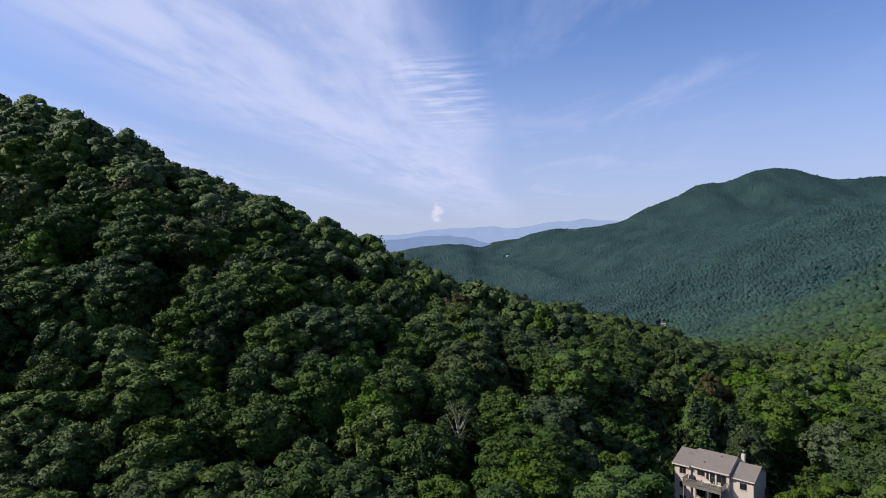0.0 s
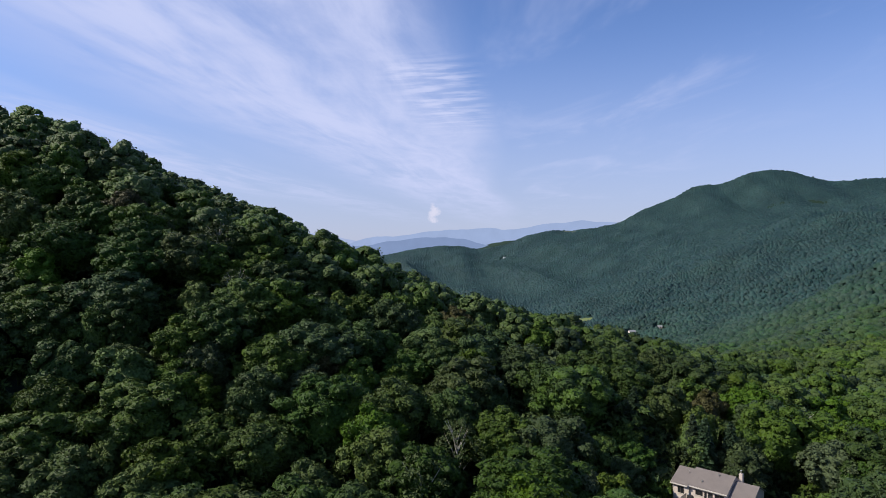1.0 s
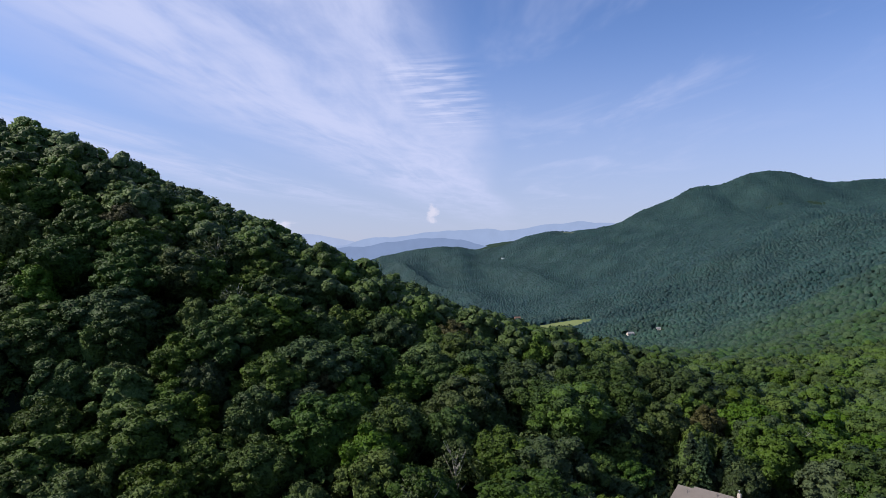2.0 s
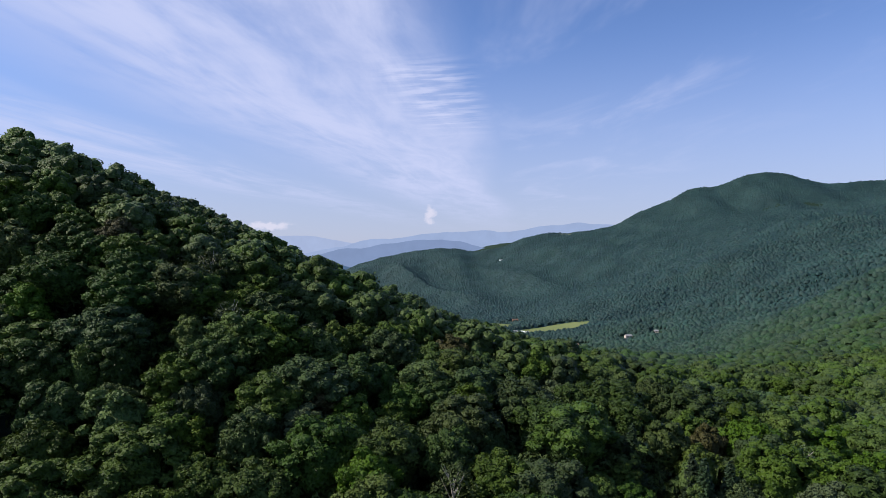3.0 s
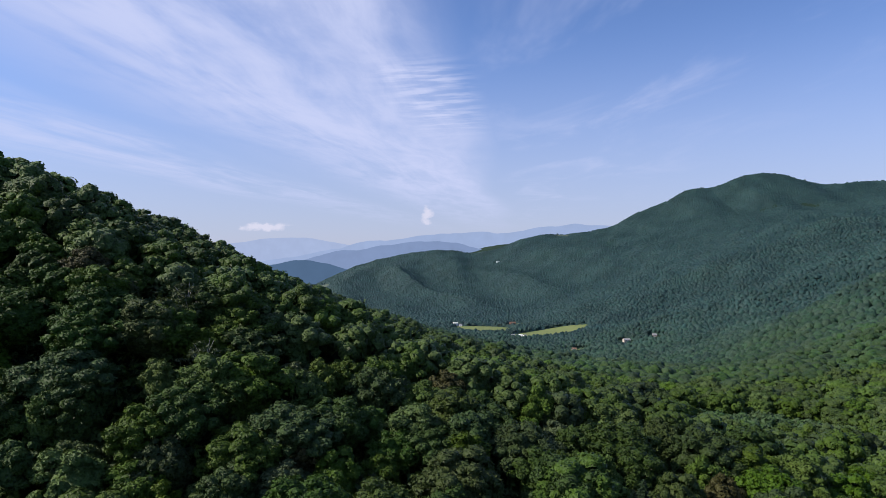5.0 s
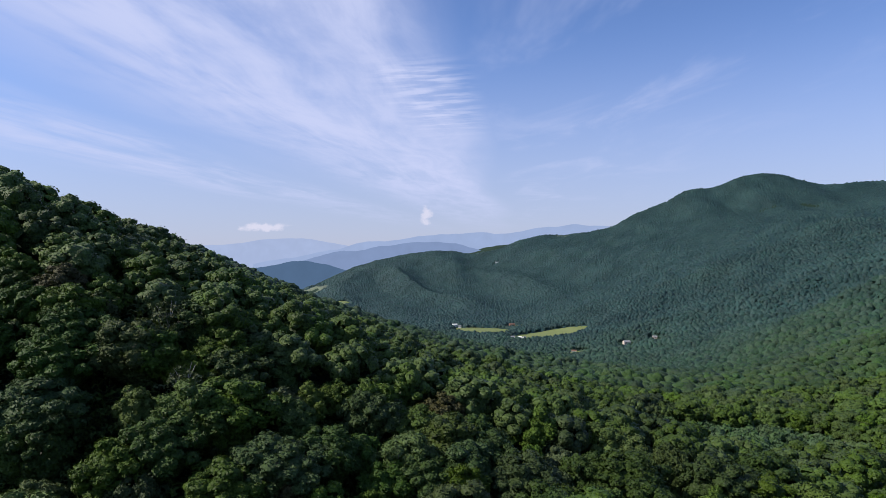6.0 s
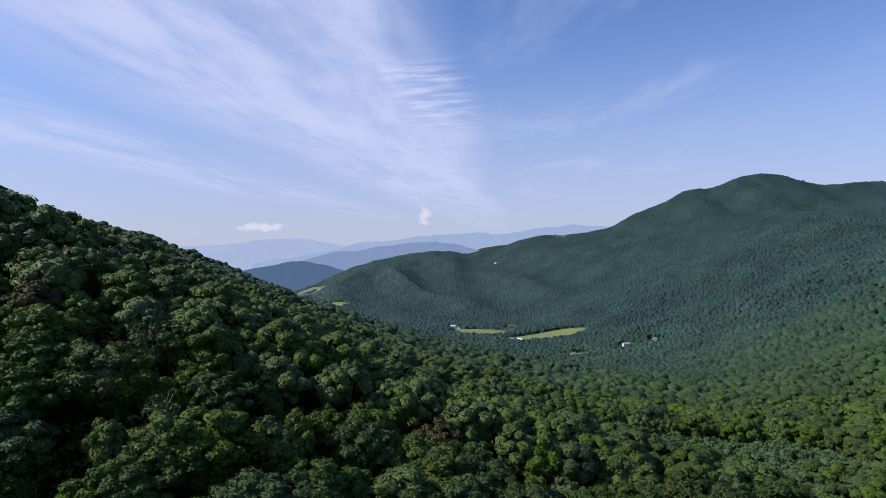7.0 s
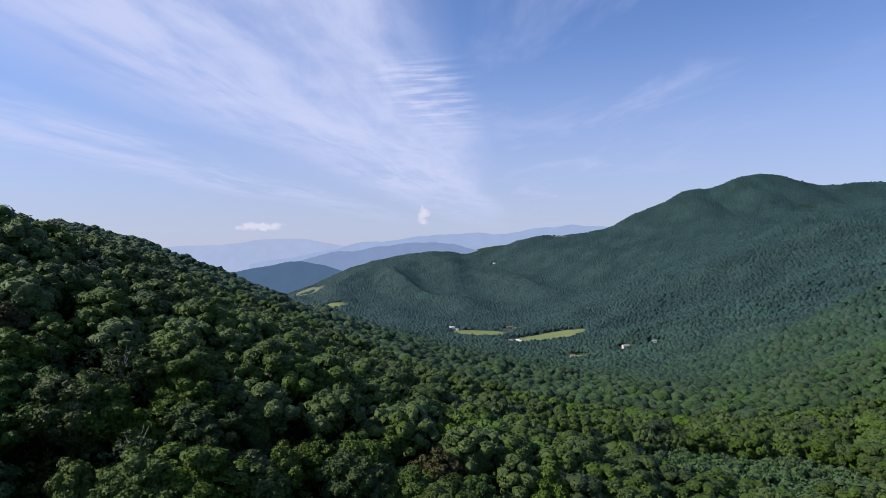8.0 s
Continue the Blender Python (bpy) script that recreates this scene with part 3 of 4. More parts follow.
def off_fields(p):
    return np.min([in_oval(p, o) for o in CLEARINGS], axis=0) > 1


CLEARINGS = FIELDS + [((408, 3880), (26, 45), 0.0), ((680, 3860), (26, 45), 0.0), ((338, 1471), (24, 48), 0.0), ((463, 1470), (24, 46), 0.0), ((523, 1448), (18, 40), 0.0), ((251, 1784), (38, 50), 0.0), ((80, 2110), (30, 48), 0.0)]


def shared(p, start, end):
    """Where one kind of wood gives way to the next, tree by tree."""
    return p[:, 1] + rng.uniform(-1, 1, len(p)) * (end - start) / 2 < (start + end) / 2


low = np.concatenate([scatter(400, 640, 8.6, rng, (0.55, 0.78), 0), scatter(640, 1150, 8.3, rng, (0.40, 0.78), 0)])
open_woods = low[:, 1] < 640
near_kind = shared(low, 650, 1150)
far_off = scatter(1150, 2100, 9.4, rng, (0.36, 0.76), 0)
far_off = far_off[off_fields(far_off)]
green_kind = shared(far_off, 1300, 2300)
soft_tops = [dome(110 + k, ICO2 if k < 2 else ICO1, 5.4, 15.5, 0.07) for k in range(8)]
round_tops = [dome(120 + k, ICO2, 4.5 + 0.12 * k, 15.5, 0.07) for k in range(8)]
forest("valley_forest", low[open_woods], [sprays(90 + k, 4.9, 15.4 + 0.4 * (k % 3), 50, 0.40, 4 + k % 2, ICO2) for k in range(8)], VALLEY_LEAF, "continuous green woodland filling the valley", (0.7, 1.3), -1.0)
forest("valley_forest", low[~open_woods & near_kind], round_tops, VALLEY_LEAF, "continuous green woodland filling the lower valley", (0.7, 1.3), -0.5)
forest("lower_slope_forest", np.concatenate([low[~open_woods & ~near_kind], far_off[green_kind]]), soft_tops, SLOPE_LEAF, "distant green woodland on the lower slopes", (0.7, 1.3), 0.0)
forest("upper_slope_forest", far_off[~green_kind], soft_tops, FAR_LEAF, "haze-tinted blue-green woodland at the mountain's foot", (0.7, 1.3), 0.0)


def canopy_sheet(name, y0, y1, step, angle, sides, mat, label, seed, rough, lower):
    """A far forest's roof: one rough sheet of crowns too small to tell apart, open over the fields."""
    r = np.random.RandomState(seed)
    ys = np.arange(y0, y1, step)
    bs = np.arange(sides[0], sides[1], angle)
    yy, bb = np.meshgrid(ys, bs, indexing="ij")
    yy = yy + r.uniform(-0.45, 0.45, yy.shape) * step
    xx = (bb + r.uniform(-0.45, 0.45, bb.shape) * angle) * yy
    p = np.stack([xx.ravel(), yy.ravel()], 1)
    crowns = r.uniform(-1, 1, len(p)) * rough * (0.6 + 0.4 * wavy(p[:, 0], p[:, 1], 160, seed, 2))
    z = EYE + canopy(p[:, 0], p[:, 1]) - lower + crowns
    z = np.where(off_fields(p), z, ground(p[:, 0], p[:, 1]) - 4)
    tint = np.clip(0.5 + 0.35 * wavy(p[:, 0], p[:, 1], 220, seed + 1, 4) + r.uniform(-0.35, 0.35, len(p)), 0, 1)
    n = len(bs)
    i, j = np.meshgrid(np.arange(len(ys) - 1), np.arange(n - 1), indexing="ij")
    f = np.stack([i * n + j, i * n + j + 1, (i + 1) * n + j + 1, (i + 1) * n + j], -1).reshape(-1, 4)
    ob = new(name, link_mesh(name, np.column_stack([p, z]), f, [mat], True, None, tint, haze_share(p[:, 0], p[:, 1])))
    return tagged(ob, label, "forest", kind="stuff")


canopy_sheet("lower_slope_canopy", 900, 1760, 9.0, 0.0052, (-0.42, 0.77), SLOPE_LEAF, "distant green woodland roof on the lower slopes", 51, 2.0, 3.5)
canopy_sheet("mountain_canopy", 1700, 4370, 14.0, 0.0034, (-0.36, 0.76), FAR_LEAF, "haze-tinted blue-green forest roof covering the far mountain", 52, 2.0, 3.0)


def peak_crown(seed):
    """A small rounded six-sided crown for the farthest trees."""
    r = np.random.RandomState(seed)
    a = np.arange(6) * math.pi / 3 + r.uniform(-0.25, 0.25, 6)
    q = 6.8 * r.uniform(0.8, 1.2, 6)
    low_ring = np.column_stack([q * np.cos(a), q * np.sin(a), 6.0 + r.uniform(-1, 1, 6)])
    b = (a[0::2] + a[1::2]) / 2
    top_ring = np.column_stack([4.0 * np.cos(b), 4.0 * np.sin(b), 12.5 + r.uniform(-1, 1, 3)])
    faces = [(k, (k + 1) % 6, 6 + k // 2) for k in range(6)] + [(2 * k + 2 if k < 2 else 0, 6 + (k + 1) % 3, 6 + k) for k in range(3)] + [(6, 7, 8)]
    return np.concatenate([low_ring, top_ring]), np.array(faces)


up_hill = scatter(2000, 4345, 13.2, rng, (0.30, 0.74), 0)
up_hill = up_hill[off_fields(up_hill)]
forest("mountain_forest", up_hill, [peak_crown(130 + k) for k in range(10)], FAR_LEAF, "haze-tinted blue-green forest covering the far mountain", (0.7, 1.35))


def patch(name, oval, mat, label, lift=0.6, n=24):
    """A piece of open ground laid over the land."""
    (cx, cy), (rx, ry), turn = oval
    c, q = math.cos(turn), math.sin(turn)
    rad, ang = np.meshgrid(np.linspace(0, 1, n), np.linspace(0, 2 * math.pi, 48, endpoint=False), indexing="ij")
    edge = 1 + 0.10 * np.sin(3 * ang + 1) + 0.07 * np.sin(5 * ang + 2)
    lx, ly = rad * edge * rx * np.cos(ang), rad * edge * ry * np.sin(ang)
    x, y = cx + lx * c - ly * q, cy + lx * q + ly * c
    z = ground(x, y) + lift
    i, j = np.meshgrid(np.arange(n - 1), np.arange(48), indexing="ij")
    f = np.stack([i * 48 + j, (i + 1) * 48 + j, (i + 1) * 48 + (j + 1) % 48, i * 48 + (j + 1) % 48], -1).reshape(-1, 4)
    return tagged(new(name, link_mesh(name, np.stack([x, y, z], -1).reshape(-1, 3), f, [mat], True)), label, "meadow", kind="structure")


for o in FIELDS:
    patch("meadow", o, MEADOW if o[0][1] < 3000 else HAZED_FIELD, "open pale green hay meadow in the valley", 2.5)

# ---- far ranges, glowing in their haze colours ----


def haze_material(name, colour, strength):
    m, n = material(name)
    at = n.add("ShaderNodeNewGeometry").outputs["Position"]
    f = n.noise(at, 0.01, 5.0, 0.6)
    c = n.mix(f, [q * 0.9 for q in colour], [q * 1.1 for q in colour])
    # haze painted as an even glow; sun and shade don't act on it
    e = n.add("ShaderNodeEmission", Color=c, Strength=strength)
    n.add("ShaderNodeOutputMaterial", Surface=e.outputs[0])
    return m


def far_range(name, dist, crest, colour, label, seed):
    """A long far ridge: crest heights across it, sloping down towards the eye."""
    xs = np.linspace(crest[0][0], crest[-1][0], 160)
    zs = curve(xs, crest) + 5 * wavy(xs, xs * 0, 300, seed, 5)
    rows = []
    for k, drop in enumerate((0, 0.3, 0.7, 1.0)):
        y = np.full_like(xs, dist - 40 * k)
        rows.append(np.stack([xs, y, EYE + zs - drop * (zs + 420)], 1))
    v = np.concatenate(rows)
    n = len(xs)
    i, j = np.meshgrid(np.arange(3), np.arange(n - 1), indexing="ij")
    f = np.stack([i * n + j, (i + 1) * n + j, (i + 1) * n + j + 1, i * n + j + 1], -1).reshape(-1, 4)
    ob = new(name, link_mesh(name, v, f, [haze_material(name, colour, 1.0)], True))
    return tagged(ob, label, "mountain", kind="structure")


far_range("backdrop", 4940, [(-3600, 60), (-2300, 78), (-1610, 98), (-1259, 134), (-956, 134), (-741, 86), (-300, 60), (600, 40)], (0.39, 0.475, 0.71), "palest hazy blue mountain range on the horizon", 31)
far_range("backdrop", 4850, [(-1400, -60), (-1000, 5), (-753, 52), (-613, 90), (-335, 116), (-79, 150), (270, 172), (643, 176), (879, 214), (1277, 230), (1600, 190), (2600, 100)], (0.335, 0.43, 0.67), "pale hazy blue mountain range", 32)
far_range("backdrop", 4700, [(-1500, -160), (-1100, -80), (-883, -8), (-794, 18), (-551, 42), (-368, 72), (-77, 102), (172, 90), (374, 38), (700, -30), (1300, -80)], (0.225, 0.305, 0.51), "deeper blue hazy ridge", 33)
far_range("backdrop", 4520, [(-2600, -190), (-1800, -150), (-1366, -102), (-1151, -62), (-914, -34), (-677, -94), (-400, -160), (700, -220)], (0.085, 0.148, 0.26), "dark blue haze-coloured wooded hill", 34)

# ---- buildings ----
SIDING = plain("cream_siding", (0.63, 0.54, 0.475), 0.7, 1.2, 0.10)
TRIM = plain("pale_trim", (0.62, 0.57, 0.51), 0.5, 1.5, 0.06)
SHINGLE = plain("grey_shingle", (0.185, 0.160, 0.147), 0.9, 3.0, 0.28, 0.8)
DECKING = plain("weathered_decking", (0.22, 0.195, 0.175), 0.85, 2.0, 0.3, 0.5)
DARK = plain("dark_cover", (0.03, 0.03, 0.032), 0.6, 2.0, 0.2)
METAL = plain("pipe_metal", (0.5, 0.5, 0.5), 0.35, 3.0, 0.1, 0.1, 0.5, 0.8)
GLASS = plain("dark_glass", (0.02, 0.022, 0.025), 0.08, 0.5, 0.2, 0.0, 0.7)
BRONZE = plain("bronze_frame", (0.13, 0.105, 0.09), 0.5, 2.0, 0.15)
DRY = plain("dry_grass", (0.36, 0.30, 0.16), 0.95, 1.0, 0.35, 0.6)
LAWN_GRASS = plain("lawn_grass", (0.13, 0.22, 0.035), 0.95, 0.6, 0.25, 0.4)
GRAVEL = plain("pale_gravel", (0.42, 0.38, 0.33), 0.95, 1.2, 0.25, 0.6)
DIRT = plain("tan_dirt", (0.30, 0.235, 0.16), 0.95, 1.2, 0.25, 0.6)
POLE_WOOD = plain("grey_pole_wood", (0.24, 0.225, 0.20), 0.9, 2.0, 0.25)
RED_ROOF = plain("brown_roof", (0.20, 0.12, 0.09), 0.85, 1.0, 0.25)


def box(bm, x0, x1, y0, y1, z0, z1):
    v = [bm.verts.new((x, y, z)) for z in (z0, z1) for x, y in ((x0, y0), (x1, y0), (x1, y1), (x0, y1))]
    for f in ((3, 2, 1, 0), (4, 5, 6, 7), (0, 1, 5, 4), (1, 2, 6, 5), (2, 3, 7, 6), (3, 0, 4, 7)):
        bm.faces.new([v[k] for k in f])
    return bm


def boxed(*sizes):
    bm = bmesh.new()
    for b in sizes:
        box(bm, *b)
    return bm


def bevelled(bm, width=0.03):
    bmesh.ops.bevel(bm, geom=list(bm.edges), offset=width, segments=1, affect="EDGES")
    return bm


def gabled(x0, x1, y0, y1, z0, eave, rise):
    """A wall block with gable ends, its ridge along x."""
    bm = bmesh.new()
    ym = (y0 + y1) / 2
    rings = []
    for x in (x0, x1):
        rings.append([bm.verts.new(p) for p in ((x, y0, z0), (x, y0, eave), (x, ym, eave + rise), (x, y1, eave), (x, y1, z0))])
    a, b = rings
    bm.faces.new(a), bm.faces.new(b[::-1])
    for k in range(5):
        bm.faces.new((a[k], b[k], b[(k + 1) % 5], a[(k + 1) % 5]))
    bmesh.ops.recalc_face_normals(bm, faces=bm.faces)
    return bm


def roof_bm(x0, x1, y0, y1, eave, rise, over=0.45, thick=0.18):
    """Two sloping roof slabs with an overhang."""
    bm = bmesh.new()
    ym = (y0 + y1) / 2
    g = rise / (ym - y0)
    prof = [(y0 - over, eave - g * over), (ym, eave + rise), (y1 + over, eave - g * over)]
    prof = [(y, z + 0.02) for y, z in prof] + [(y, z + thick) for y, z in prof[::-1]]
    ends = [[bm.verts.new((x, y, z)) for y, z in prof] for x in (x0 - over, x1 + over)]
    a, b = ends
    for q in (a, b[::-1]):
        bm.faces.new((q[0], q[1], q[4], q[5])), bm.faces.new((q[1], q[2], q[3], q[4]))
    for k in range(6):
        bm.faces.new((a[k], b[k], b[(k + 1) % 6], a[(k + 1) % 6]))
    bmesh.ops.recalc_face_normals(bm, faces=bm.faces)
    return bm


def window(parent, x, z, w, h, y, panes=2, name="window"):
    """A framed window on a wall that faces -y: sill and panes set in."""
    f = 0.055
    bars = [(x, x + w, y - 0.07, y + 0.02, z + h - f, z + h), (x, x + w, y - 0.07, y + 0.02, z, z + f)]
    for k in range(panes + 1):
        c = x + (w - f) * k / panes
        bars.append((c, c + f, y - 0.065, y + 0.02, z + f, z + h - f))
    ob = part(name, boxed(*bars), BRONZE, parent)
    for k in range(panes):
        c = x + f + (w - f) * k / panes
        part("pane", boxed((c, c + (w - f) / panes - f, y - 0.03, y + 0.01, z + f, z + h - f)), GLASS, ob)
    if name == "window":
        part("sill", boxed((x - 0.06, x + w + 0.06, y - 0.12, y, z - 0.08, z)), TRIM, ob)
    return ob


def near_house():
    """The cream three-storey house with its deck, in its own axes: x along the front, y into it, z up from the front ground."""
    h = new("house")
    E = 8.1
    part("wall", gabled(0, 3.4, -0.35, 9.0, -2.5, E - 0.1, 1.85), SIDING, h, "cream siding of the end bay")
    part("wall", gabled(3.4, 11.2, 0, 9.4, -2.5, E, 2.05), SIDING, h, "cream clapboard siding")
    part("wall", gabled(11.2, 15.6, 0.6, 8.4, -2.5, E - 0.5, 1.75), SIDING, h, "cream siding of the lower wing")
    part("roof", roof_bm(0, 2.95, -0.35, 9.0, E - 0.1, 1.85), SHINGLE, h, "grey-brown shingled roof of the end bay")
    main = part("roof", roof_bm(3.45, 10.85, 0, 9.4, E, 2.05), SHINGLE, h, "grey-brown asphalt shingle roof")
    part("roof", roof_bm(11.75, 15.6, 0.6, 8.4, E - 0.5, 1.75, 0.4), SHINGLE, h, "grey-brown shingled roof of the wing")
    for x, y, z, r, l in ((2.2, 2.8, 9.15, 0.06, 0.75), (8.2, 3.7, 9.6, 0.09, 0.6), (5.6, 1.2, 8.6, 0.12, 0.4)):
        bm = bmesh.new()
        stick(bm, (x, y, z - 0.3), (x, y, z + l), r, r, 8)
        stick(bm, (x, y, z + l), (x, y, z + l + 0.12), r * 1.5, r * 1.2, 8)
        part("vent_pipe", bm, METAL, main)
    # white boards along the eaves and at the corners
    part("fascia", boxed((-0.45, 3.3, -0.86, -0.81, E - 0.38, E - 0.13)), TRIM, h)
    part("fascia", boxed((3.1, 11.3, -0.51, -0.46, E - 0.27, E - 0.02)), TRIM, h)
    part("fascia", boxed((11.35, 16.0, 0.12, 0.17, E - 0.75, E - 0.52)), TRIM, h)
    for x, y in ((-0.03, -0.38), (3.27, -0.38), (11.02, -0.03)):
        part("corner_board", boxed((x, x + 0.16, y, y + 0.2, -1.0, E - 0.4)), TRIM, h)
    part("band_board", boxed((0.14, 3.26, -0.39, -0.34, 5.25, 5.45)), TRIM, h)
    part("band_board", boxed((0.14, 3.26, -0.39, -0.34, 2.55, 2.75)), TRIM, h)
    for z in (6.15, 3.4, 0.75):
        window(h, 1.05, z, 1.35, 1.3 if z > 5 else 1.1, -0.35)
    window(h, 4.7, 6.5, 1.5, 0.95, 0)
    window(h, 6.55, 6.05, 0.5, 1.4, 0, 1)
    window(h, 7.3, 5.5, 0.95, 2.0, 0, 1, "door")
    window(h, 8.65, 5.5, 1.9, 2.0, 0, 2, "door")
    for x in (4.5, 7.6):
        window(h, x, 2.4, 1.9, 2.0, 0, 2)
    window(h, 5.0, 0.0, 1.8, 2.0, 0, 2, "door")
    window(h, 13.0, 5.6, 1.3, 1.2, 0.6)
    # chimney at the back, above the wing
    ch = part("chimney", bevelled(boxed((11.55, 12.25, 5.6, 6.4, 6.0, 10.7)), 0.02), SIDING, h, "pale boxed chimney")
    bm = bmesh.new()
    stick(bm, (11.9, 6.0, 10.6), (11.9, 6.0, 11.3), 0.14, 0.14, 10)
    stick(bm, (11.9, 6.0, 11.3), (11.9, 6.0, 11.42), 0.24, 0.12, 10)
    part("flue", bm, METAL, ch)
    # deck on posts across the front
    deck = part("deck", bevelled(boxed((2.9, 10.7, -3.2, -0.02, 5.12, 5.32)), 0.02), DECKING, h, "weathered grey timber deck")
    for k in range(20):
        y = -3.2 + 0.159 * k
        part("board", boxed((2.9, 10.7, y + 0.006, y + 0.15, 5.325, 5.36)), DECKING, deck)
    for x0, x1, y0, y1 in ((2.86, 10.74, -3.26, -3.14), (2.86, 2.96, -3.14, -0.4), (10.64, 10.74, -3.14, -0.05)):
        part("top_rail", boxed((x0, x1, y0, y1, 6.28, 6.36)), DECKING, deck)
        part("low_rail", boxed((x0 + 0.02, x1 - 0.02, y0 + 0.02, y1 - 0.02, 5.46, 5.52)), DECKING, deck)
    me = None
    spots = [(2.95 + 0.13 * k, -3.2) for k in range(60)] + [(2.91, -3.0 + 0.13 * k) for k in range(20)] + [(10.69, -3.0 + 0.13 * k) for k in range(22)]
    for x, y in spots:
        if me is None:
            me = part("baluster", boxed((-0.028, 0.028, -0.028, 0.028, 5.52, 6.28)), DECKING, deck)
            me.location = (x, y, 0)
        else:
            ob = new("baluster", me.data)
            ob.parent, ob.location = deck, (x, y, 0)
    for x in (3.1, 5.6, 8.1, 10.5):
        part("post", bevelled(boxed((x - 0.09, x + 0.09, -3.1, -2.92, -2.0, 5.12)), 0.015), DECKING, deck, "square timber post")
    part("joist", boxed((2.9, 10.7, -3.15, -3.05, 4.85, 5.12)), DECKING, deck)
    return tagged(h, "cream three-storey house with grey shingle roof and timber deck", "house")


frame_yaw = math.degrees(math.atan2(ALONG[1], ALONG[0]))
house_z = EYE - 42.5 - 8.1
HOUSE_AT = pose(CORNER[0], CORNER[1], house_z, 0, 0, frame_yaw) @ Matrix.Diagonal((0.925, 0.95, 1, 1))
home = near_house()
home.matrix_world = HOUSE_AT


def on_deck(ob, x, y, turn=0):
    p = HOUSE_AT @ Vector((x, y, 5.362))
    ob.matrix_world = pose(*p, 0, 0, frame_yaw + turn)
    return ob


def grill():
    bm = boxed((-0.75, 0.75, -0.38, 0.38, 0.0, 1.15))
    for v in bm.verts:
        if v.co.z > 1:
            v.co.x *= 0.72
            v.co.y *= 0.6
    bmesh.ops.bevel(bm, geom=list(bm.edges), offset=0.16, segments=3, affect="EDGES")
    me = bpy.data.meshes.new("grill")
    bm.to_mesh(me)
    bm.free()
    me.materials.append(DARK)
    return tagged(new("covered_grill", me), "barbecue grill under a black cover on the deck", "grill")


def patio_chair():
    c = new("patio_chair")
    part("seat", bevelled(boxed((-0.28, 0.28, -0.28, 0.28, 0.40, 0.46)), 0.02), TRIM, c)
    part("backrest", bevelled(boxed((-0.28, 0.28, 0.24, 0.30, 0.46, 0.98)), 0.02), TRIM, c)
    for x in (-0.25, 0.25):
        for y in (-0.25, 0.25):
            part("leg", boxed((x - 0.025, x + 0.025, y - 0.025, y + 0.025, 0, 0.40)), TRIM, c)
    return tagged(c, "pale outdoor chair standing on the timber deck", "chair", "chairs on the deck")


def patio_table():
    c = new("patio_table")
    bm = bmesh.new()
    stick(bm, (0, 0, 0.70), (0, 0, 0.74), 0.6, 0.6, 20)
    part("tabletop", bm, TRIM, c)
    bm = bmesh.new()
    stick(bm, (0, 0, 0), (0, 0, 0.70), 0.06, 0.05, 8)
    part("pedestal", bm, METAL, c)
    return tagged(c, "small round pale table on the timber deck", "table")


on_deck(grill(), 4.1, -1.1, 5), on_deck(patio_table(), 7.4, -1.6)
for x, y, a in ((6.5, -1.7, 90), (8.3, -1.5, -80), (9.6, -1.2, 20)):
    on_deck(patio_chair(), x, y, a)

# open ground by the house and by the neighbour
bx, by = CORNER - 1.6 * ALONG + 1.0 * INTO
patch("dry_bank", ((bx, by), (1.5, 3.2), frame_yaw / 57.3), DRY, "bank of dry tan grass beside the house", 0.7, 10)
patch("lawn", ((LAWN[0] + 4, LAWN[1]), (17, 11), 0.0), LAWN_GRASS, "bright mown lawn in a forest clearing", 0.8, 14)
patch("driveway", ((LAWN[0] + 6.5, LAWN[1] - 9.5), (10, 4.0), -0.2), GRAVEL, "pale gravel driveway beside the lawn", 1.1, 10)


def lane():
    ys = np.linspace(205, 420, 70)
    xs = lane_x(ys)
    v, f = [], []
    for k, (x, y) in enumerate(zip(xs, ys)):
        for q in (-2.0, 0.0, 2.0):
            v.append((x + q, y, float(ground(x + q, y)) + 0.9 + (0.08 if q == 0 else 0)))
    for k in range(len(ys) - 1):
        for q in (0, 1):
            f.append((3 * k + q, 3 * k + q + 1, 3 * k + q + 4, 3 * k + q + 3))
    return tagged(new("road", link_mesh("road", v, f, [DIRT], True)), "narrow pale dirt lane between the trees", "road", kind="structure")


lane()


def utility_pole(x, y):
    p = new("utility_pole")
    bm = bmesh.new()
    stick(bm, (0, 0, -1), (0, 0, 12.5), 0.16, 0.11, 8)
    part("pole", bm, POLE_WOOD, p)
    part("crossarm", boxed((-1.1, 1.1, -0.06, 0.06, 11.4, 11.55)), POLE_WOOD, p)
    for q in (-0.95, 0.95):
        bm = bmesh.new()
        stick(bm, (q, 0, 11.55), (q, 0, 11.75), 0.05, 0.04, 6)
        part("insulator", bm, METAL, p)
    p.location = (x, y, float(ground(x, y)))
    return tagged(p, "weathered pale wooden utility pole above young pines", "pole")


utility_pole(164, 263)


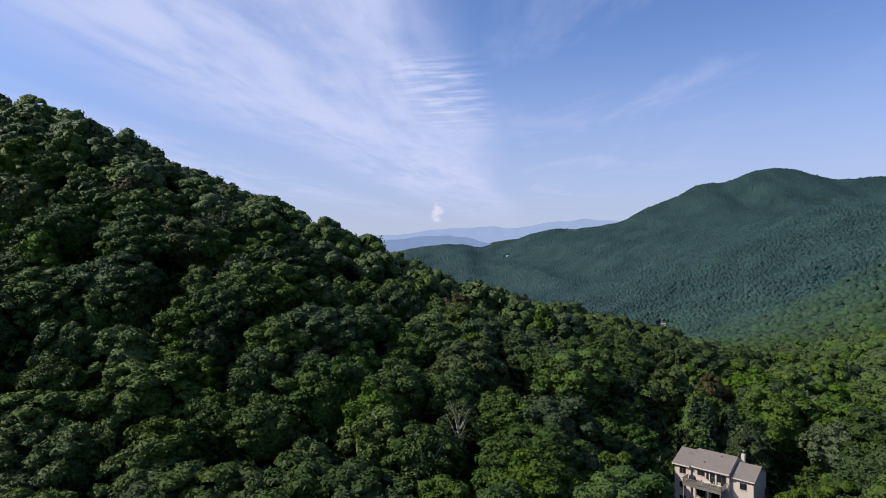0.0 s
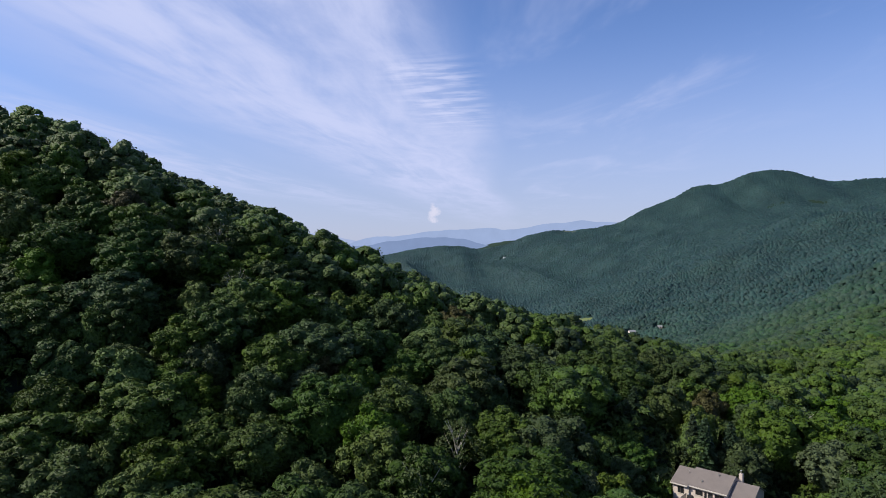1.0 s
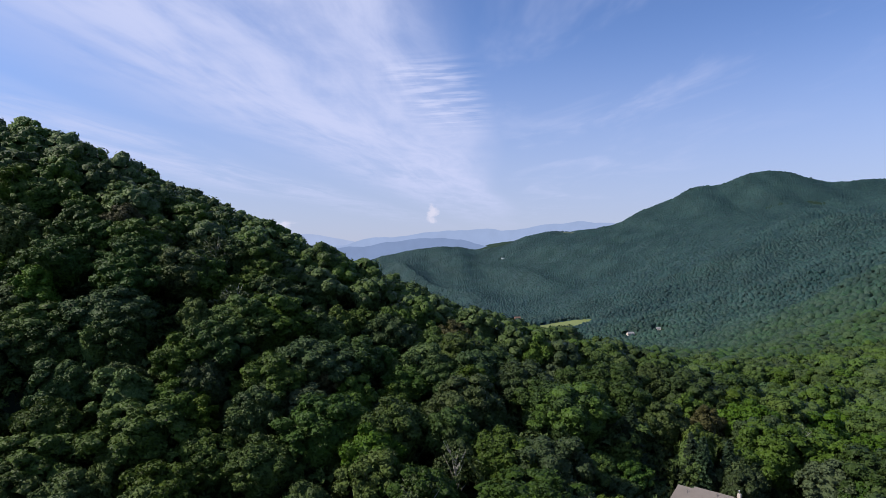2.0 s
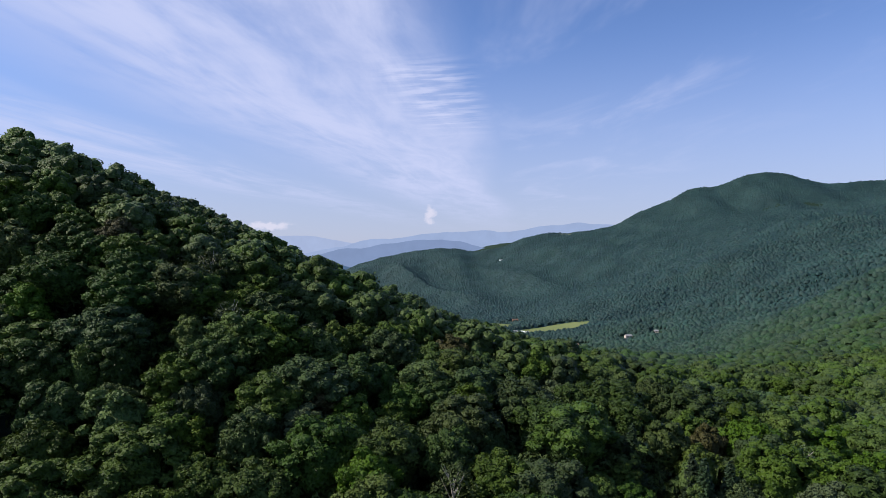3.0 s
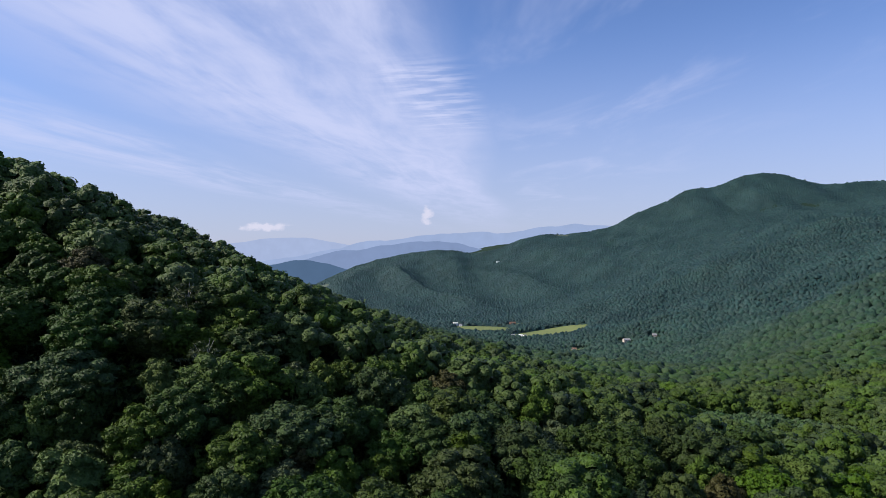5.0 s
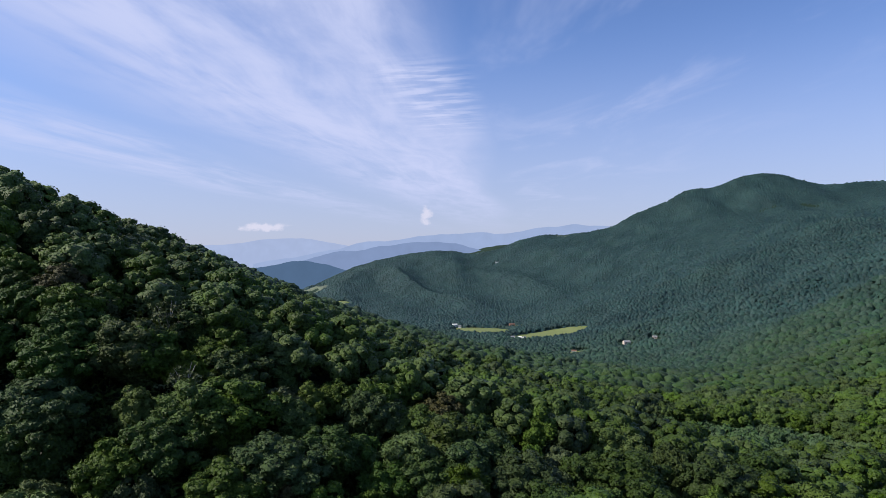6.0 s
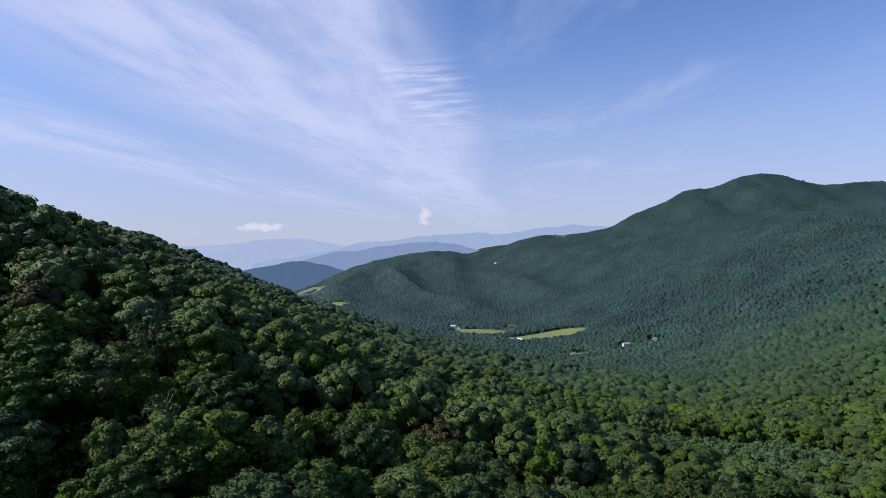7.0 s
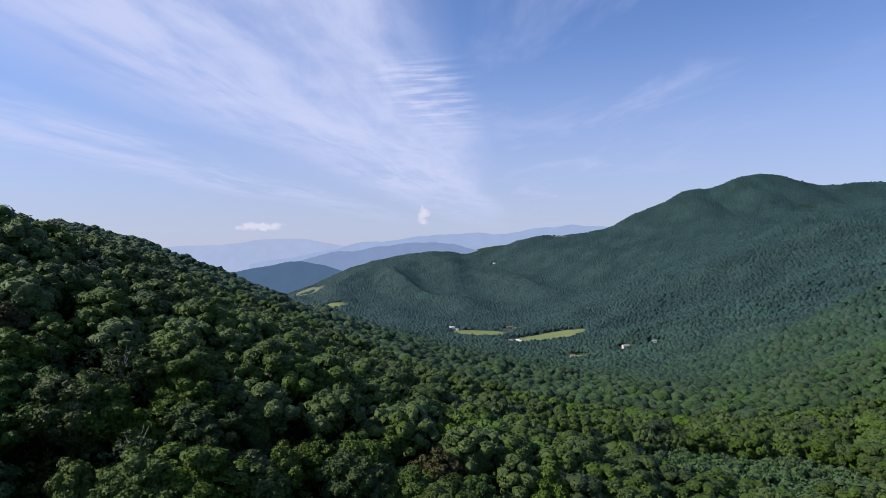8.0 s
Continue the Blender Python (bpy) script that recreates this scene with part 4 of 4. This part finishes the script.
def farm_building(x, y, w, d, h, wall, roof, turn, label, category="house", lift=2.5):
    """A small gabled building far down the valley."""
    b = new("farm_building" if category != "house" else "house")
    rise = d * 0.3
    part("wall", gabled(0, w, 0, d, -4, h, rise), wall, b)
    part("roof", roof_bm(0, w, 0, d, h, rise, 0.5, 0.25), roof, b)
    for k in range(max(2, int(w / 4))):
        window(b, 1.0 + k * (w - 2.2) / max(1, int(w / 4) - 0.5), h * 0.45, 1.1, 1.3, 0, 2)
    part("door", boxed((w * 0.5, w * 0.5 + 1.0, -0.06, 0.02, 0, 2.1)), DARK, b)
    b.matrix_world = pose(x, y, float(ground(x, y)) + lift, 0, 0, turn)
    return tagged(b, label, category)


WHITE = plain("white_paint", (0.80, 0.79, 0.76), 0.6, 1.0, 0.05)
GREY_ROOF = plain("grey_metal_roof", (0.28, 0.28, 0.29), 0.5, 1.0, 0.12)
farm_building(70, 2132, 17, 10, 6, WHITE, WHITE, 20, "white farmhouse beside a valley meadow")
farm_building(88, 2112, 10, 7, 4, WHITE, GREY_ROOF, -15, "low white outbuilding beside the farmhouse", "shed")
farm_building(268, 2150, 20, 11, 6, RED_ROOF, RED_ROOF, 10, "brown barn above the meadow", "barn")
farm_building(287, 2085, 12, 9, 5, WHITE, WHITE, -30, "white building beside a gravel yard", "shed")
patch("gravel_yard", ((292, 2092), (14, 36), 0.1), GRAVEL, "pale gravel yard by the barn", 3.4, 10)
farm_building(227, 1808, 13, 8, 4, WHITE, GREY_ROOF, 10, "white house at the meadow's edge")
farm_building(246, 1796, 12, 8, 5, WHITE, WHITE, -25, "white house at the meadow's edge")
farm_building(265, 1800, 9, 6, 4, WHITE, GREY_ROOF, 30, "small white shed at the meadow's edge", "shed")
farm_building(337, 1505, 11, 7, 4, SIDING, RED_ROOF, -20, "house with brown roof in a small clearing")
farm_building(461, 1490, 16, 11, 3.5, SIDING, GREY_ROOF, 8, "low grey-roofed house among valley trees", lift=4)
farm_building(521, 1466, 10, 8, 3, SIDING, GREY_ROOF, -12, "low grey-roofed house among valley trees", lift=3)
farm_building(404, 3905, 20, 11, 6, WHITE, GREY_ROOF, 15, "white house on the far wooded ridge")
farm_building(676, 3880, 18, 10, 6, WHITE, GREY_ROOF, -10, "white house on the far wooded ridge")
